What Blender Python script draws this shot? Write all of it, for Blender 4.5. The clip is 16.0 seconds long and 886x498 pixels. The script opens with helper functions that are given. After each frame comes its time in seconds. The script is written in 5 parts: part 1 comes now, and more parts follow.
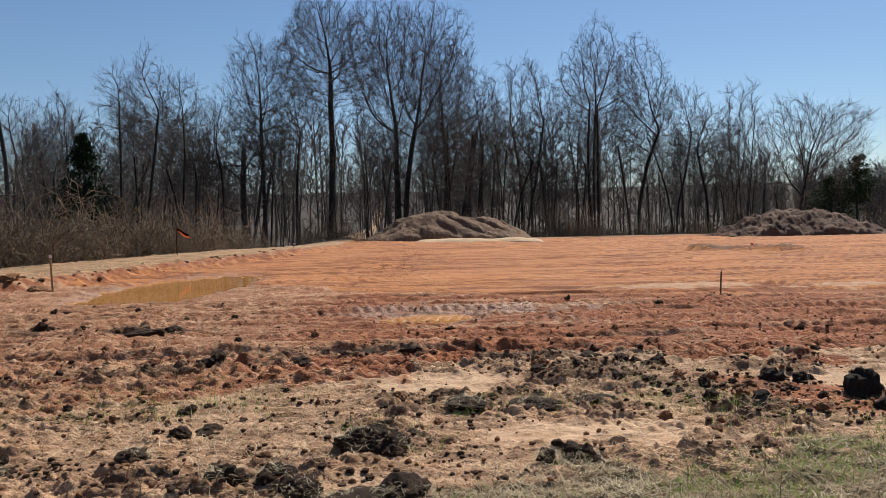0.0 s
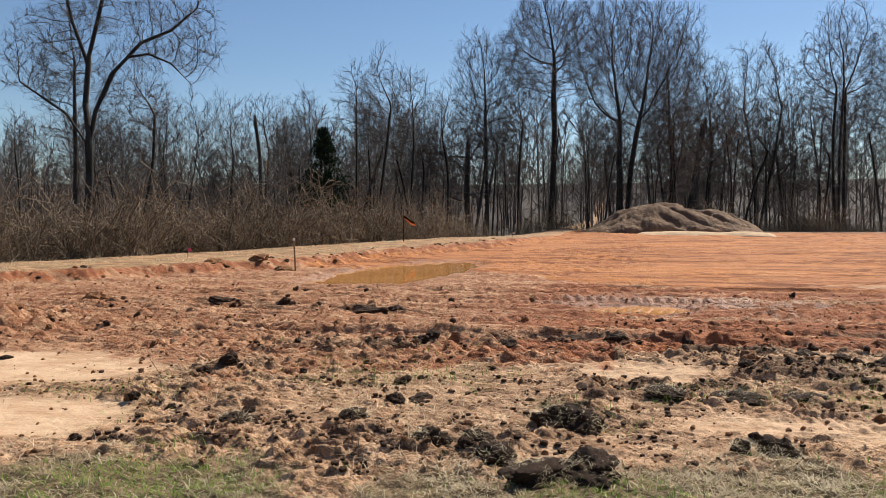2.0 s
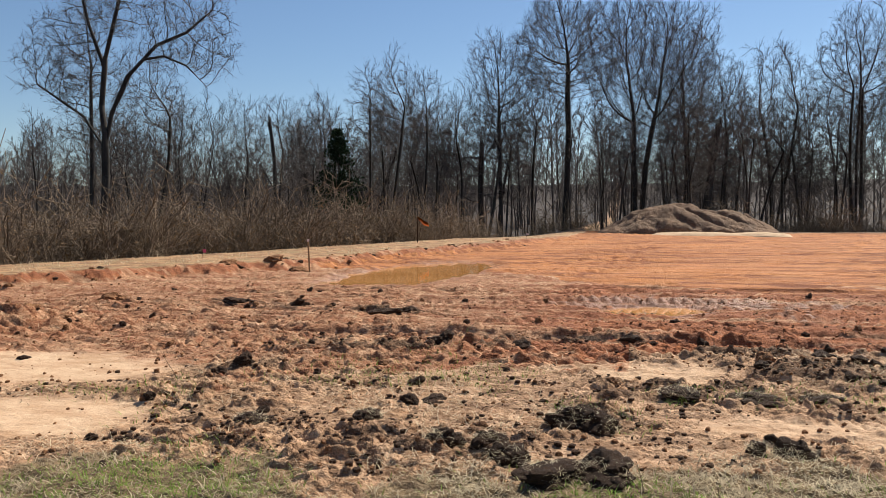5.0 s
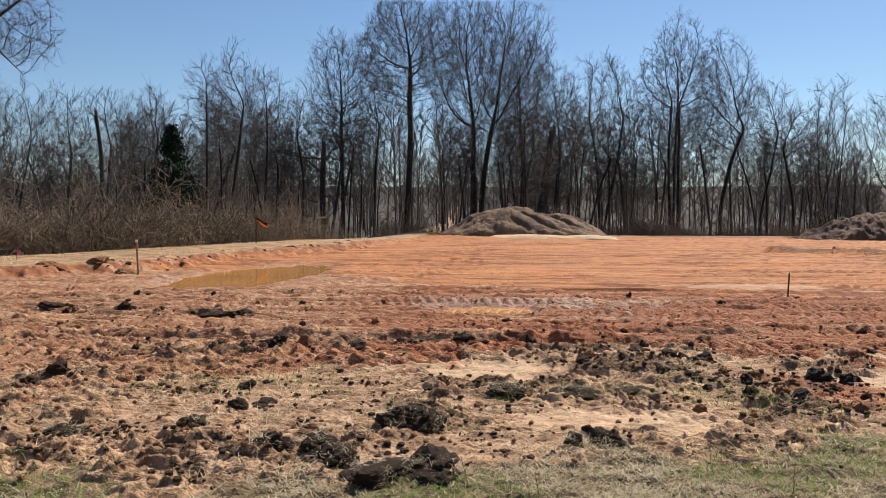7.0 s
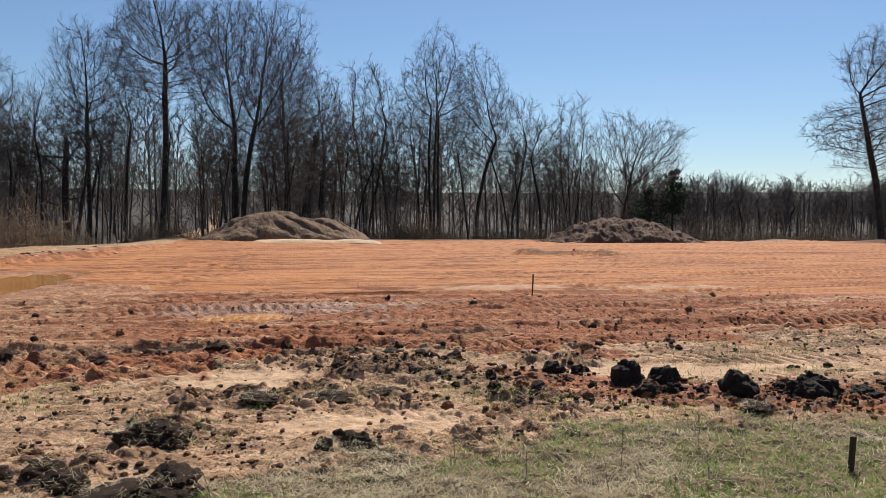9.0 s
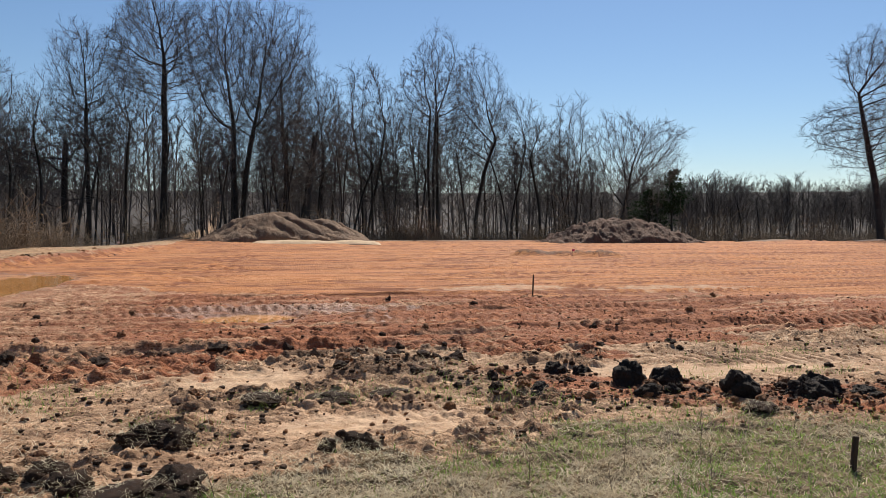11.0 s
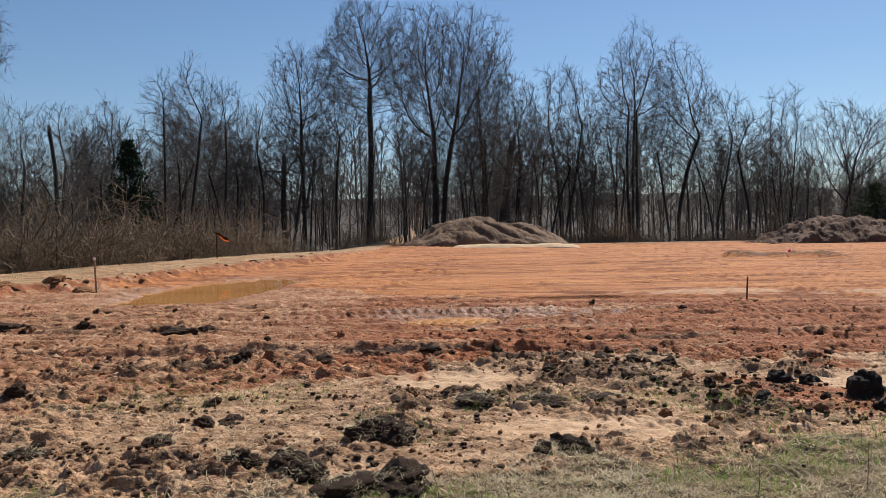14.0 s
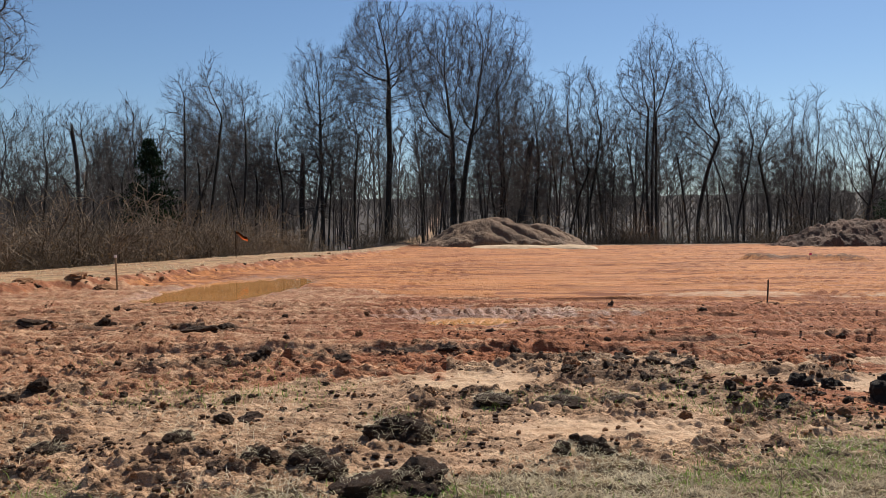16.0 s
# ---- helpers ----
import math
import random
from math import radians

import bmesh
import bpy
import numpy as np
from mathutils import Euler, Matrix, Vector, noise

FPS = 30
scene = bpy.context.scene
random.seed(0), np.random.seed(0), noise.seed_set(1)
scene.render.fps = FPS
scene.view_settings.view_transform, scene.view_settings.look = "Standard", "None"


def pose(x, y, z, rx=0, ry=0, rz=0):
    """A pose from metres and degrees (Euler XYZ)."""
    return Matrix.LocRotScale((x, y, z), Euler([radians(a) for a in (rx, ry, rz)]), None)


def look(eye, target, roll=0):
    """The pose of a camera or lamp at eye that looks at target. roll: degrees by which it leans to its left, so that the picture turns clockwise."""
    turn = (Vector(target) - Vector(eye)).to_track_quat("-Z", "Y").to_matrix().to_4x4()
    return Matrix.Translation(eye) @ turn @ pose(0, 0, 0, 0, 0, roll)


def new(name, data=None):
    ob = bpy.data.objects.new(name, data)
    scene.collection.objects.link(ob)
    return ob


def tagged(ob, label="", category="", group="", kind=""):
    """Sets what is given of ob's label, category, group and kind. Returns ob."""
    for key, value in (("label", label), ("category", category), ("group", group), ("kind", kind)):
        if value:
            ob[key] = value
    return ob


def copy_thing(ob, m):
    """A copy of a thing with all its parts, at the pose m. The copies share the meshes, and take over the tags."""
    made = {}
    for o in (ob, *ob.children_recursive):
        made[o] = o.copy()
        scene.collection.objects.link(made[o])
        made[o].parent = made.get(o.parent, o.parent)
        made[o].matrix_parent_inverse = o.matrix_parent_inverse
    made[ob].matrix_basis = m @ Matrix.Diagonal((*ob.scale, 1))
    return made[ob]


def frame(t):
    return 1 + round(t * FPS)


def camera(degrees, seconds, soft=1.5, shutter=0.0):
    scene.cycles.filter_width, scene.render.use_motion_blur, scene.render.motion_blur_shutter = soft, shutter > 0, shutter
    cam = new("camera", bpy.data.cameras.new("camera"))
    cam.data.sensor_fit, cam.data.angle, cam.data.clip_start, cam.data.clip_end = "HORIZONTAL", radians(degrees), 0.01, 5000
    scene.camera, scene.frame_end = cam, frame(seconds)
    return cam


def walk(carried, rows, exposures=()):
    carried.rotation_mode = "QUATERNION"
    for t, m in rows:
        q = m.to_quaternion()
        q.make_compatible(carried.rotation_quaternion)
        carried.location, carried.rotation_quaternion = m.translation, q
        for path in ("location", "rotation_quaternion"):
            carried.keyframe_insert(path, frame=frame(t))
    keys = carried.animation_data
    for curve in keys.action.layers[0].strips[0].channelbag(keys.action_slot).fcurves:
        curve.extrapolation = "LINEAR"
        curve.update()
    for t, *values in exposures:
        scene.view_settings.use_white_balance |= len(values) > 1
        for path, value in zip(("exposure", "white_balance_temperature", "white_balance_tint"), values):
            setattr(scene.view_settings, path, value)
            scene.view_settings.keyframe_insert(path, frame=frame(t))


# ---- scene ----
cam = camera(57.4, 16.0, soft=0.75)
PATH = [
    (0, (-0.115, 0.409, 1.582), (-0.004, 2.404, 1.506), -1.1),
    (0.5, (-0.114, 0.235, 1.584), (-0.292, 2.225, 1.491), -1.1),
    (1, (0.004, 0.134, 1.563), (-0.272, 2.113, 1.472), 0.0),
    (1.5, (0.058, 0.098, 1.563), (-0.307, 2.062, 1.472), -0.2),
    (2, (0.044, 0.101, 1.561), (-0.384, 2.053, 1.469), -0.3),
    (2.5, (0.037, 0.092, 1.561), (-0.405, 2.04, 1.471), -0.4),
    (3, (0.034, 0.087, 1.564), (-0.419, 2.033, 1.474), -0.3),
    (3.5, (0.04, 0.086, 1.562), (-0.416, 2.031, 1.471), -0.4),
    (4, (0.043, 0.093, 1.563), (-0.42, 2.037, 1.472), -0.4),
    (6.3, (0.073, 0.109, 1.551), (-0.367, 2.058, 1.465), -0.2),
    (6.5, (0.085, 0.112, 1.549), (-0.307, 2.071, 1.461), -0.1),
    (7, (0.133, 0.102, 1.555), (0.054, 2.098, 1.469), 0.2),
    (7.5, (0.192, 0.115, 1.559), (0.414, 2.101, 1.482), 0.1),
    (8, (0.236, 0.11, 1.551), (0.646, 2.066, 1.476), 0.2),
    (8.5, (0.25, 0.105, 1.554), (0.737, 2.043, 1.481), 0.4),
    (11, (0.225, 0.099, 1.56), (0.717, 2.037, 1.489), 0.2),
    (11.5, (0.209, 0.11, 1.559), (0.682, 2.052, 1.489), -0.1),
    (12, (0.183, 0.109, 1.557), (0.506, 2.082, 1.49), -0.2),
    (12.5, (0.157, 0.106, 1.55), (0.384, 2.092, 1.485), -0.3),
    (13, (0.124, 0.1, 1.555), (0.277, 2.093, 1.492), -0.5),
    (13.5, (0.111, 0.085, 1.562), (0.16, 2.084, 1.501), -0.8),
    (14, (0.113, 0.088, 1.56), (0.126, 2.087, 1.5), -0.9),
    (14.5, (0.109, 0.085, 1.561), (0.099, 2.084, 1.502), -0.7),
    (15, (0.101, 0.088, 1.557), (0.077, 2.087, 1.499), -0.6),
    (15.5, (0.103, 0.086, 1.558), (0.078, 2.085, 1.502), -0.6),
    (16, (0.095, 0.087, 1.552), (0.065, 2.086, 1.494), -0.5),
]
EXPOSURES = [(0.0, 0.41, 6350, 10), (1.5, 0.61, 6550, 10), (4.0, 0.68, 6600, 10), (6.5, 0.68, 6500, 10), (8.0, 0.56, 6350, 10), (11.0, 0.50, 6350, 10), (13.0, 0.46, 6350, 10), (16.0, 0.46, 6350, 10)]
walk(cam, [(t, look(eye, target, roll)) for t, eye, target, roll in PATH], exposures=EXPOSURES)
# ---------------------------------------------------------------- world and sun
SUN_AZ, SUN_EL = 30.0, 46.0
world = bpy.data.worlds.new("sky_world")
scene.world = world
world.use_nodes = True
wn = world.node_tree
bg = wn.nodes["Background"]
sky = wn.nodes.new("ShaderNodeTexSky")
sky.sky_type = "NISHITA"
sky.sun_disc = False
sky.sun_elevation = radians(SUN_EL)
sky.sun_rotation = radians(SUN_AZ)
sky.air_density, sky.dust_density, sky.ozone_density = 1.0, 0.15, 5.0
wn.links.new(sky.outputs[0], bg.inputs[0])
bg.inputs[1].default_value = 0.064
sun_dir = Vector((math.sin(radians(SUN_AZ)) * math.cos(radians(SUN_EL)), math.cos(radians(SUN_AZ)) * math.cos(radians(SUN_EL)), math.sin(radians(SUN_EL))))
sun_data = bpy.data.lights.new("sun", "SUN")
sun_data.energy, sun_data.angle, sun_data.color = 5.0, radians(0.53), (1.0, 0.94, 0.84)
sun_ob = new("sun", sun_data)
sun_ob.matrix_world = look(sun_dir * 200, (0, 0, 0))


# ---------------------------------------------------------------- noise
def hash01(i, j, seed):
    h = (i.astype(np.int64) * 374761393 + j.astype(np.int64) * 668265263 + seed * 974634777) & 0xFFFFFFFF
    h = ((h ^ (h >> 13)) * 1274126177) & 0xFFFFFFFF
    h = ((h ^ (h >> 16)) * 2246822519) & 0xFFFFFFFF
    return ((h ^ (h >> 15)) & 0xFFFFFF) / float(0xFFFFFF)


def vnoise(x, y, seed=0):
    i, j = np.floor(x), np.floor(y)
    u, v = x - i, y - j
    u, v = u * u * u * (u * (6 * u - 15) + 10), v * v * v * (v * (6 * v - 15) + 10)
    a, b = hash01(i, j, seed), hash01(i + 1, j, seed)
    c, d = hash01(i, j + 1, seed), hash01(i + 1, j + 1, seed)
    return (a * (1 - u) + b * u) * (1 - v) + (c * (1 - u) + d * u) * v


def fbm(x, y, seed=0, octaves=4, gain=0.5):
    total, amp, norm = 0.0, 1.0, 0.0
    for o in range(octaves):
        total = total + amp * vnoise(x, y, seed + 17 * o)
        norm += amp
        amp *= gain
        x, y = 1.62 * x + 1.21 * y + 5.3, -1.21 * x + 1.62 * y + 9.1
    return total / norm


def smooth(a, b, v):
    t = np.clip((v - a) / (b - a), 0, 1)
    return t * t * (3 - 2 * t)


def near_line(x, y, pts):
    """Distance to a polyline."""
    best = np.full(np.shape(x), 1e9)
    for (x0, y0), (x1, y1) in zip(pts[:-1], pts[1:]):
        dx, dy = x1 - x0, y1 - y0
        t = np.clip(((x - x0) * dx + (y - y0) * dy) / (dx * dx + dy * dy), 0, 1)
        best = np.minimum(best, np.hypot(x - x0 - t * dx, y - y0 - t * dy))
    return best


# ---------------------------------------------------------------- the lie of the land
BANK_Y = (0, 10, 14.8, 18.3, 21.0, 25.0, 30.6, 36.7, 45, 60)
BANK_X = (-20, -16, -13.2, -11.0, -9.0, -8.1, -6.9, -5.2, -4.2, -3.6)
EDGE_Y = (0, 8, 18, 23.7, 31.3, 42.4, 52, 64)
EDGE_X = (-30, -23, -16, -13.3, -11, -7.8, -5.2, -4.0)
LUMP_BAND = ((0.9, 8.7), (2.4, 7.7), (3.5, 6.9), (4.5, 6.25), (6, 5.9), (9, 5.5))
LEFT_RIDGE = ((-3.5, 8.5), (-1.6, 8.95), (-1.0, 9.8), (0.1, 9.7))
FAR_RIDGE = ((-7.0, 12.8), (-5.4, 12.5), (-3.3, 12.1))


def grass_edge(x):
    return np.interp(x, (-9, -6, -3.7, -3.3, -2.9, -2.2, -1.7, -1, -0.1, 0.4, 1.1, 1.7, 2.3, 2.9, 4.1, 4.9, 7, 12),
                     (2.6, 3.4, 4.2, 4.75, 4.9, 4.75, 4.4, 4.55, 4.75, 5.05, 5.15, 5.3, 5.43, 5.8, 5.72, 5.5, 5.4, 5.0))


def pad_edge(x):
    return np.interp(x, (-5, -3, -0.6, 2.3, 6, 7.8, 15, 40), (21.5, 20.0, 17.1, 16.3, 15.4, 14.8, 14.0, 13))


def land(x, y):
    """Height and soil masks of the ground."""
    x, y = np.asarray(x, float), np.asarray(y, float)
    r = np.hypot(x, y)
    wob = fbm(x * 0.9, y * 0.9, 3, 3) - 0.5
    wob2 = fbm(x * 3.1, y * 3.1, 5, 3) - 0.5
    bank = np.interp(y, BANK_Y, BANK_X) - x + 0.9 * wob + 0.5 * wob2
    edge = np.interp(y, EDGE_Y, EDGE_X) - x
    beyond = np.maximum(edge + 0.6 * wob, np.where(x > -4.0, y - 64.0, -1e9))
    beyond = np.maximum(beyond, np.maximum(x - 75, -y - 30))
    open_ground = 1 - smooth(0.0, 2.0, beyond)
    pad = smooth(-0.25, 0.35, y - pad_edge(x) + 1.0 * wob + 0.5 * wob2) * (1 - smooth(-0.3, 0.3, bank)) * open_ground
    strip = smooth(-0.1, 0.5, bank) * open_ground
    grass = smooth(-0.35, 0.35, grass_edge(x) - y + 0.9 * wob + 0.8 * wob2)
    sand = np.maximum(1 - smooth(0.6, 1.15, np.hypot((x + 5.9) / 1.35, (y - 7.3) / 1.0) + 0.6 * wob + 0.3 * wob2),
                      1 - smooth(0.55, 1.1, np.hypot((x + 4.5) / 1.1, (y - 5.35) / 0.75) + 0.6 * wob + 0.3 * wob2))
    sand = np.maximum(sand, 0.72 * (1 - smooth(0.4, 1.1, np.hypot((x - 0.2) / 1.1, (y - 7.95) / 0.6) + wob + wob2)))
    sand = np.maximum(sand, 0.68 * (1 - smooth(0.4, 1.1, np.hypot((x - 1.3) / 1.5, (y - 6.15) / 0.45) + wob + wob2)))
    sand = np.maximum(sand, 0.68 * (1 - smooth(0.4, 1.1, np.hypot((x - 5.2) / 2.2, (y - 7.6) / 0.5) + wob + wob2)))
    work = (1 - grass) * (1 - pad) * (1 - strip) * open_ground          # churned ground
    red = smooth(-0.25, 0.25, y - 9.2 - 0.25 * np.minimum(x, 0) + np.where(x < 0, 1.2, 0) + 2.6 * wob + 0.8 * wob2) * work
    band = 1 - smooth(0.25, 0.75, near_line(x, y, LUMP_BAND) + 0.5 * wob)
    lridge = 1 - smooth(0.15, 0.55, near_line(x, y, LEFT_RIDGE) + 0.4 * wob)
    fridge = 1 - smooth(0.1, 0.5, near_line(x, y, FAR_RIDGE) + 0.4 * wob)
    heap = np.exp(-(((x + 8.4) / 0.9) ** 2 + ((y - 9.3) / 1.0) ** 2))
    winds = 1 - smooth(0.1, 0.6, near_line(x, y, ((12.6, 34.6), (16.2, 32.6))) + 0.3 * wob)
    cut = np.exp(-((bank - 0.1) / 0.35) ** 2) * open_ground * smooth(11, 15, y) * (1 - smooth(45, 56, y))

    h = 0.05 * (fbm(x * 0.35, y * 0.35, 11, 3) - 0.5)
    h = h + 0.27 * smooth(-0.4, 0.45, bank) * smooth(9, 15, y) * (1 - 0.7 * smooth(36, 52, y)) * (1 - smooth(0, 3, beyond))
    h = h - 0.2 * smooth(38, 60, y) * smooth(-3, 10, x) * open_ground
    # woodland floor falls away, then a far hillside
    h = h - 1.5 * smooth(0, 11, beyond) + 13.5 * smooth(140, 320, r) * smooth(-40, 60, y)
    h = h + 0.25 * (fbm(x * 0.15, y * 0.15, 21, 3) - 0.5) * smooth(2, 10, beyond)
    # puddle hollows
    dp = np.hypot((x + 5.55) / 1.75, (y - 20.8 - 0.5 * (x + 5.5)) / 4.8) + 0.35 * wob + 0.1 * wob2
    pud = 1 - smooth(0.55, 1.15, dp)
    dq = np.hypot((x - 0.35) / 1.15, (y - 13.2) / 0.8) + 0.5 * wob + 0.5 * wob2
    pud2 = 1 - smooth(0.4, 1.1, dq)
    h = h - 0.17 * pud - 0.07 * pud2
    # churned clods and crumbs
    calm = 1 - 0.85 * np.maximum(sand, np.maximum(pud, 1 - smooth(0.6, 1.7, dq)))
    patchy = smooth(0.35, 0.62, fbm(x * 0.8, y * 0.8, 31, 3))
    n1 = fbm(x * 1.9, y * 3.4, 41, 4)
    n2 = fbm(x * 5.0, y * 11.0, 43, 3)
    n3 = fbm(x * 20.0, y * 24.0, 45, 2)
    clods = smooth(0.48, 0.68, 0.7 * n1 + 0.3 * n2) * patchy
    rough = work * calm
    n5 = fbm(x * 11.0, y * 15.0, 49, 3)
    rough = rough * (1 - 0.5 * smooth(9, 11, y))
    h = h + rough * (0.028 * clods * (0.5 + n5) + 0.035 * smooth(0.45, 0.7, n2) * (0.3 + 0.8 * patchy) + 0.024 * (n5 - 0.5) * (0.6 + 0.6 * patchy) + 0.024 * n3)
    for m, a in ((band, 0.035), (lridge, 0.035), (fridge, 0.04)):
        h = h + m * work * a * (0.3 + 0.9 * smooth(0.35, 0.7, n1) + 0.9 * (n5 - 0.4) + 0.5 * (n2 - 0.4))
    h = h + heap * 0.3 * (0.6 + 0.8 * n2)
    h = h + winds * 0.2 * (0.4 + n1 + 0.5 * n2)
    h = h + cut * (0.05 * (n2 - 0.4) + 0.07 * (n1 - 0.5) + 0.11 * (n5 - 0.5)) + strip * 0.05 * (n1 - 0.5) + strip * 0.03 * (n2 - 0.5)
    h = h + grass * (0.07 * (n1 - 0.5) + 0.03 * (n2 - 0.5) + 0.04 * (n5 - 0.5))
    # crawler tracks along the site: ribs across each pass
    ribs, track = np.zeros_like(x), np.zeros_like(x)
    for k, (c, slope, lean, x0, x1) in enumerate(((9.9, -0.13, 0.25, 1.5, 12), (10.6, -0.10, -0.2, -7, 12), (8.2, -0.33, 0.5, 4.8, 11),
                                                  (11.5, -0.06, 0.3, -6, 13), (12.4, -0.05, -0.3, 1, 13), (14.2, -0.05, 0.2, -2, 13), (11.0, 0.1, 0.1, -9, -2), (13.3, -0.04, 0.25, -5, 14), (15.2, -0.05, -0.2, 1, 14), (9.1, -0.2, 0.3, 4, 12), (9.0, 0.05, 0.2, -6, 0))):
        d = y - c - slope * x - 0.25 * (fbm(x * 0.3, y * 0 + k, 51, 2) - 0.5)
        inside = (1 - smooth(0.20, 0.27, np.abs(d))) * smooth(x0, x0 + 1, x) * (1 - smooth(x1 - 1, x1, x))
        inside = inside * smooth(0.32, 0.46, fbm(x * 0.7, y * 0.7 + k, 53, 2))
        track = track + inside
        saw = ((x + lean * d) / 0.19) % 1.0
        ribs = ribs + inside * (smooth(0.1, 0.35, saw) * (1 - smooth(0.7, 0.95, saw)) - 0.4)
    for c, slope in ((6.5, -0.9), (6.75, -0.9)):
        d = y - c - slope * (x - 1.4)
        inside = (1 - smooth(0.10, 0.16, np.abs(d))) * smooth(0.9, 1.2, x) * (1 - smooth(2.0, 2.3, x))
        ribs = ribs + 0.4 * inside * (smooth(0.1, 0.4, ((x + 0.4 * d) / 0.16) % 1.0) - 0.5)
    # crumbly lumps with steep sides, in rows where machines ran
    lump = smooth(0.52, 0.60, fbm(x * 8.0, y * 15.0, 71, 3)) * (0.35 + 0.65 * patchy)
    grit = smooth(0.47, 0.60, fbm(x * 17.0, y * 26.0, 73, 2))
    rows = smooth(0.50, 0.60, 0.72 * fbm(x * 0.9, (y + 0.08 * x) * 6.0, 75, 3) + 0.28 * fbm(x * 5.0, y * 11.0, 77, 2)) * smooth(7.0, 9.0, y)
    bite = work * (1 - 0.92 * np.maximum(sand, np.maximum(pud, pud2))) * (1 - 0.75 * np.clip(track, 0, 1))
    h = h + bite * (0.017 * lump * (0.6 + 0.7 * n3) + 0.012 * grit * (0.4 + 0.8 * patchy) + 0.03 * rows * (0.5 + 0.8 * n5))
    h = h + 0.045 * ribs * work * (1 - band)
    # long wheel and blade furrows on churned ground and pad
    f1 = fbm(x * 0.13, (y + 0.06 * x) * 3.2, 61, 4)
    f2 = fbm(x * 0.05, (y + 0.04 * x) * 0.7, 63, 3)
    fan = fbm((x + 0.5 * y) * 0.06, (y - 0.45 * x) * 0.7, 67, 3)
    fanw = 1 - smooth(-3, 5, x)
    h = h + work * 0.2 * (f1 - 0.5) * smooth(7.5, 9.5, y)
    lines = np.where(fanw > 0.5, fan, f2)
    # furrow drives both the groove depth and the shade painted in it
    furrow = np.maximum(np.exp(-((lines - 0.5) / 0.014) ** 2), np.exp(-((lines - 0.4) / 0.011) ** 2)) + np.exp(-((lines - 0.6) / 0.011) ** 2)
    h = h + pad * (0.09 * (f1 - 0.5) - 0.07 * furrow + 0.012 * (n1 - 0.5))
    h = h + pad * 0.05 * smooth(0.66, 0.8, f1) * (0.3 + n1)

    h = h * (1 - 0.85 * pud2) - 0.055 * pud2

    topsoil = np.clip(rough * smooth(0.3, 0.9, clods) * (0.15 + 0.42 * (1 - red)) + work * np.maximum(0.5 * band * smooth(0.42, 0.6, 0.6 * n1 + 0.4 * n2), 0.45 * lridge * smooth(0.42, 0.58, 0.6 * n1 + 0.4 * n2))
                      + 0.5 * work * fridge * smooth(0.4, 0.6, n2), 0, 1)
    stain = smooth(0.50, 0.60, fbm(x * 2.0, y * 4.2, 81, 4)) * work * (1 - sand) * (1 - red)
    topsoil = np.maximum(np.maximum(topsoil, 0.55 * winds), 0.40 * stain)
    wet = np.maximum(1 - smooth(0.7, 1.5, np.hypot((x - 0.8) / 1.8, (y - 13.7) / 1.1) + wob + 1.6 * wob2), 1 - smooth(0.85, 1.35, dp))
    # pale silt; by the pad's edge its colour also stands for wet sheen
    pale_patch = (1 - smooth(0.5, 1.1, np.hypot((x - 6.2) / 1.9, (y - 18.0) / 1.1) + wob + 1.5 * wob2))
    pale_patch = np.maximum(pale_patch, 1 - smooth(0.5, 1.1, np.hypot((x - 10.0) / 2.6, (y - 17.0) / 0.9) + wob + 1.5 * wob2))
    pale_patch = np.maximum(pale_patch, 1 - smooth(0.6, 1.1, np.hypot((x - 4.0) / 3.6, (y - 57.2) / 1.0) + wob))
    wet = np.maximum(wet, 0.35 * pale_patch * (y < 30))
    redpatch = 1 - smooth(0.5, 1.1, np.hypot((x - 4.25) / 0.55, (y - 8.6) / 0.4) + wob)
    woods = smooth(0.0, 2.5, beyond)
    # the sand mask also makes the tops of the track ribs paler
    return dict(h=h, pad=pad, strip=strip, grass=grass * open_ground, sand=np.clip(np.maximum(np.maximum(sand * (1 - grass), 0.62 * pale_patch), 0.28 * work * smooth(0.1, 0.5, ribs)), 0, 1), red=np.maximum(np.maximum(red * (0.52 + 0.48 * smooth(-3, 2.5, x)), cut * 0.9), np.maximum(redpatch, 0.85 * band * work * smooth(2.0, 3.2, x))),
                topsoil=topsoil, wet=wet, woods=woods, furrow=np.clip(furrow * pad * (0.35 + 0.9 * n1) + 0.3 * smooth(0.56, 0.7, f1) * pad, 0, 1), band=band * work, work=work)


GRID = {}


def height(x, y):
    """Height of the ground sheet, between its own grid points."""
    ang, rad, h = GRID["ang"], GRID["rad"], GRID["h"]
    a = (math.atan2(x, y) - ang[0]) % (2 * math.pi) + ang[0]
    r = math.hypot(x, y)
    j = int(np.searchsorted(ang, a)) - 1
    i = min(max(int(np.searchsorted(rad, r)) - 1, 0), len(rad) - 2)
    j = max(j, 0)
    k = (j + 1) % len(ang)
    span = (ang[k] - ang[j]) % (2 * math.pi)
    u, v = (a - ang[j]) / span, min(max((r - rad[i]) / (rad[i + 1] - rad[i]), 0), 1)
    return float((h[i, j] * (1 - u) + h[i, k] * u) * (1 - v) + (h[i + 1, j] * (1 - u) + h[i + 1, k] * u) * v)


# ---------------------------------------------------------------- materials
def material(name):
    m = bpy.data.materials.new(name)
    m.use_nodes = True
    nt = m.node_tree
    b = nt.nodes["Principled BSDF"]
    return m, nt, b


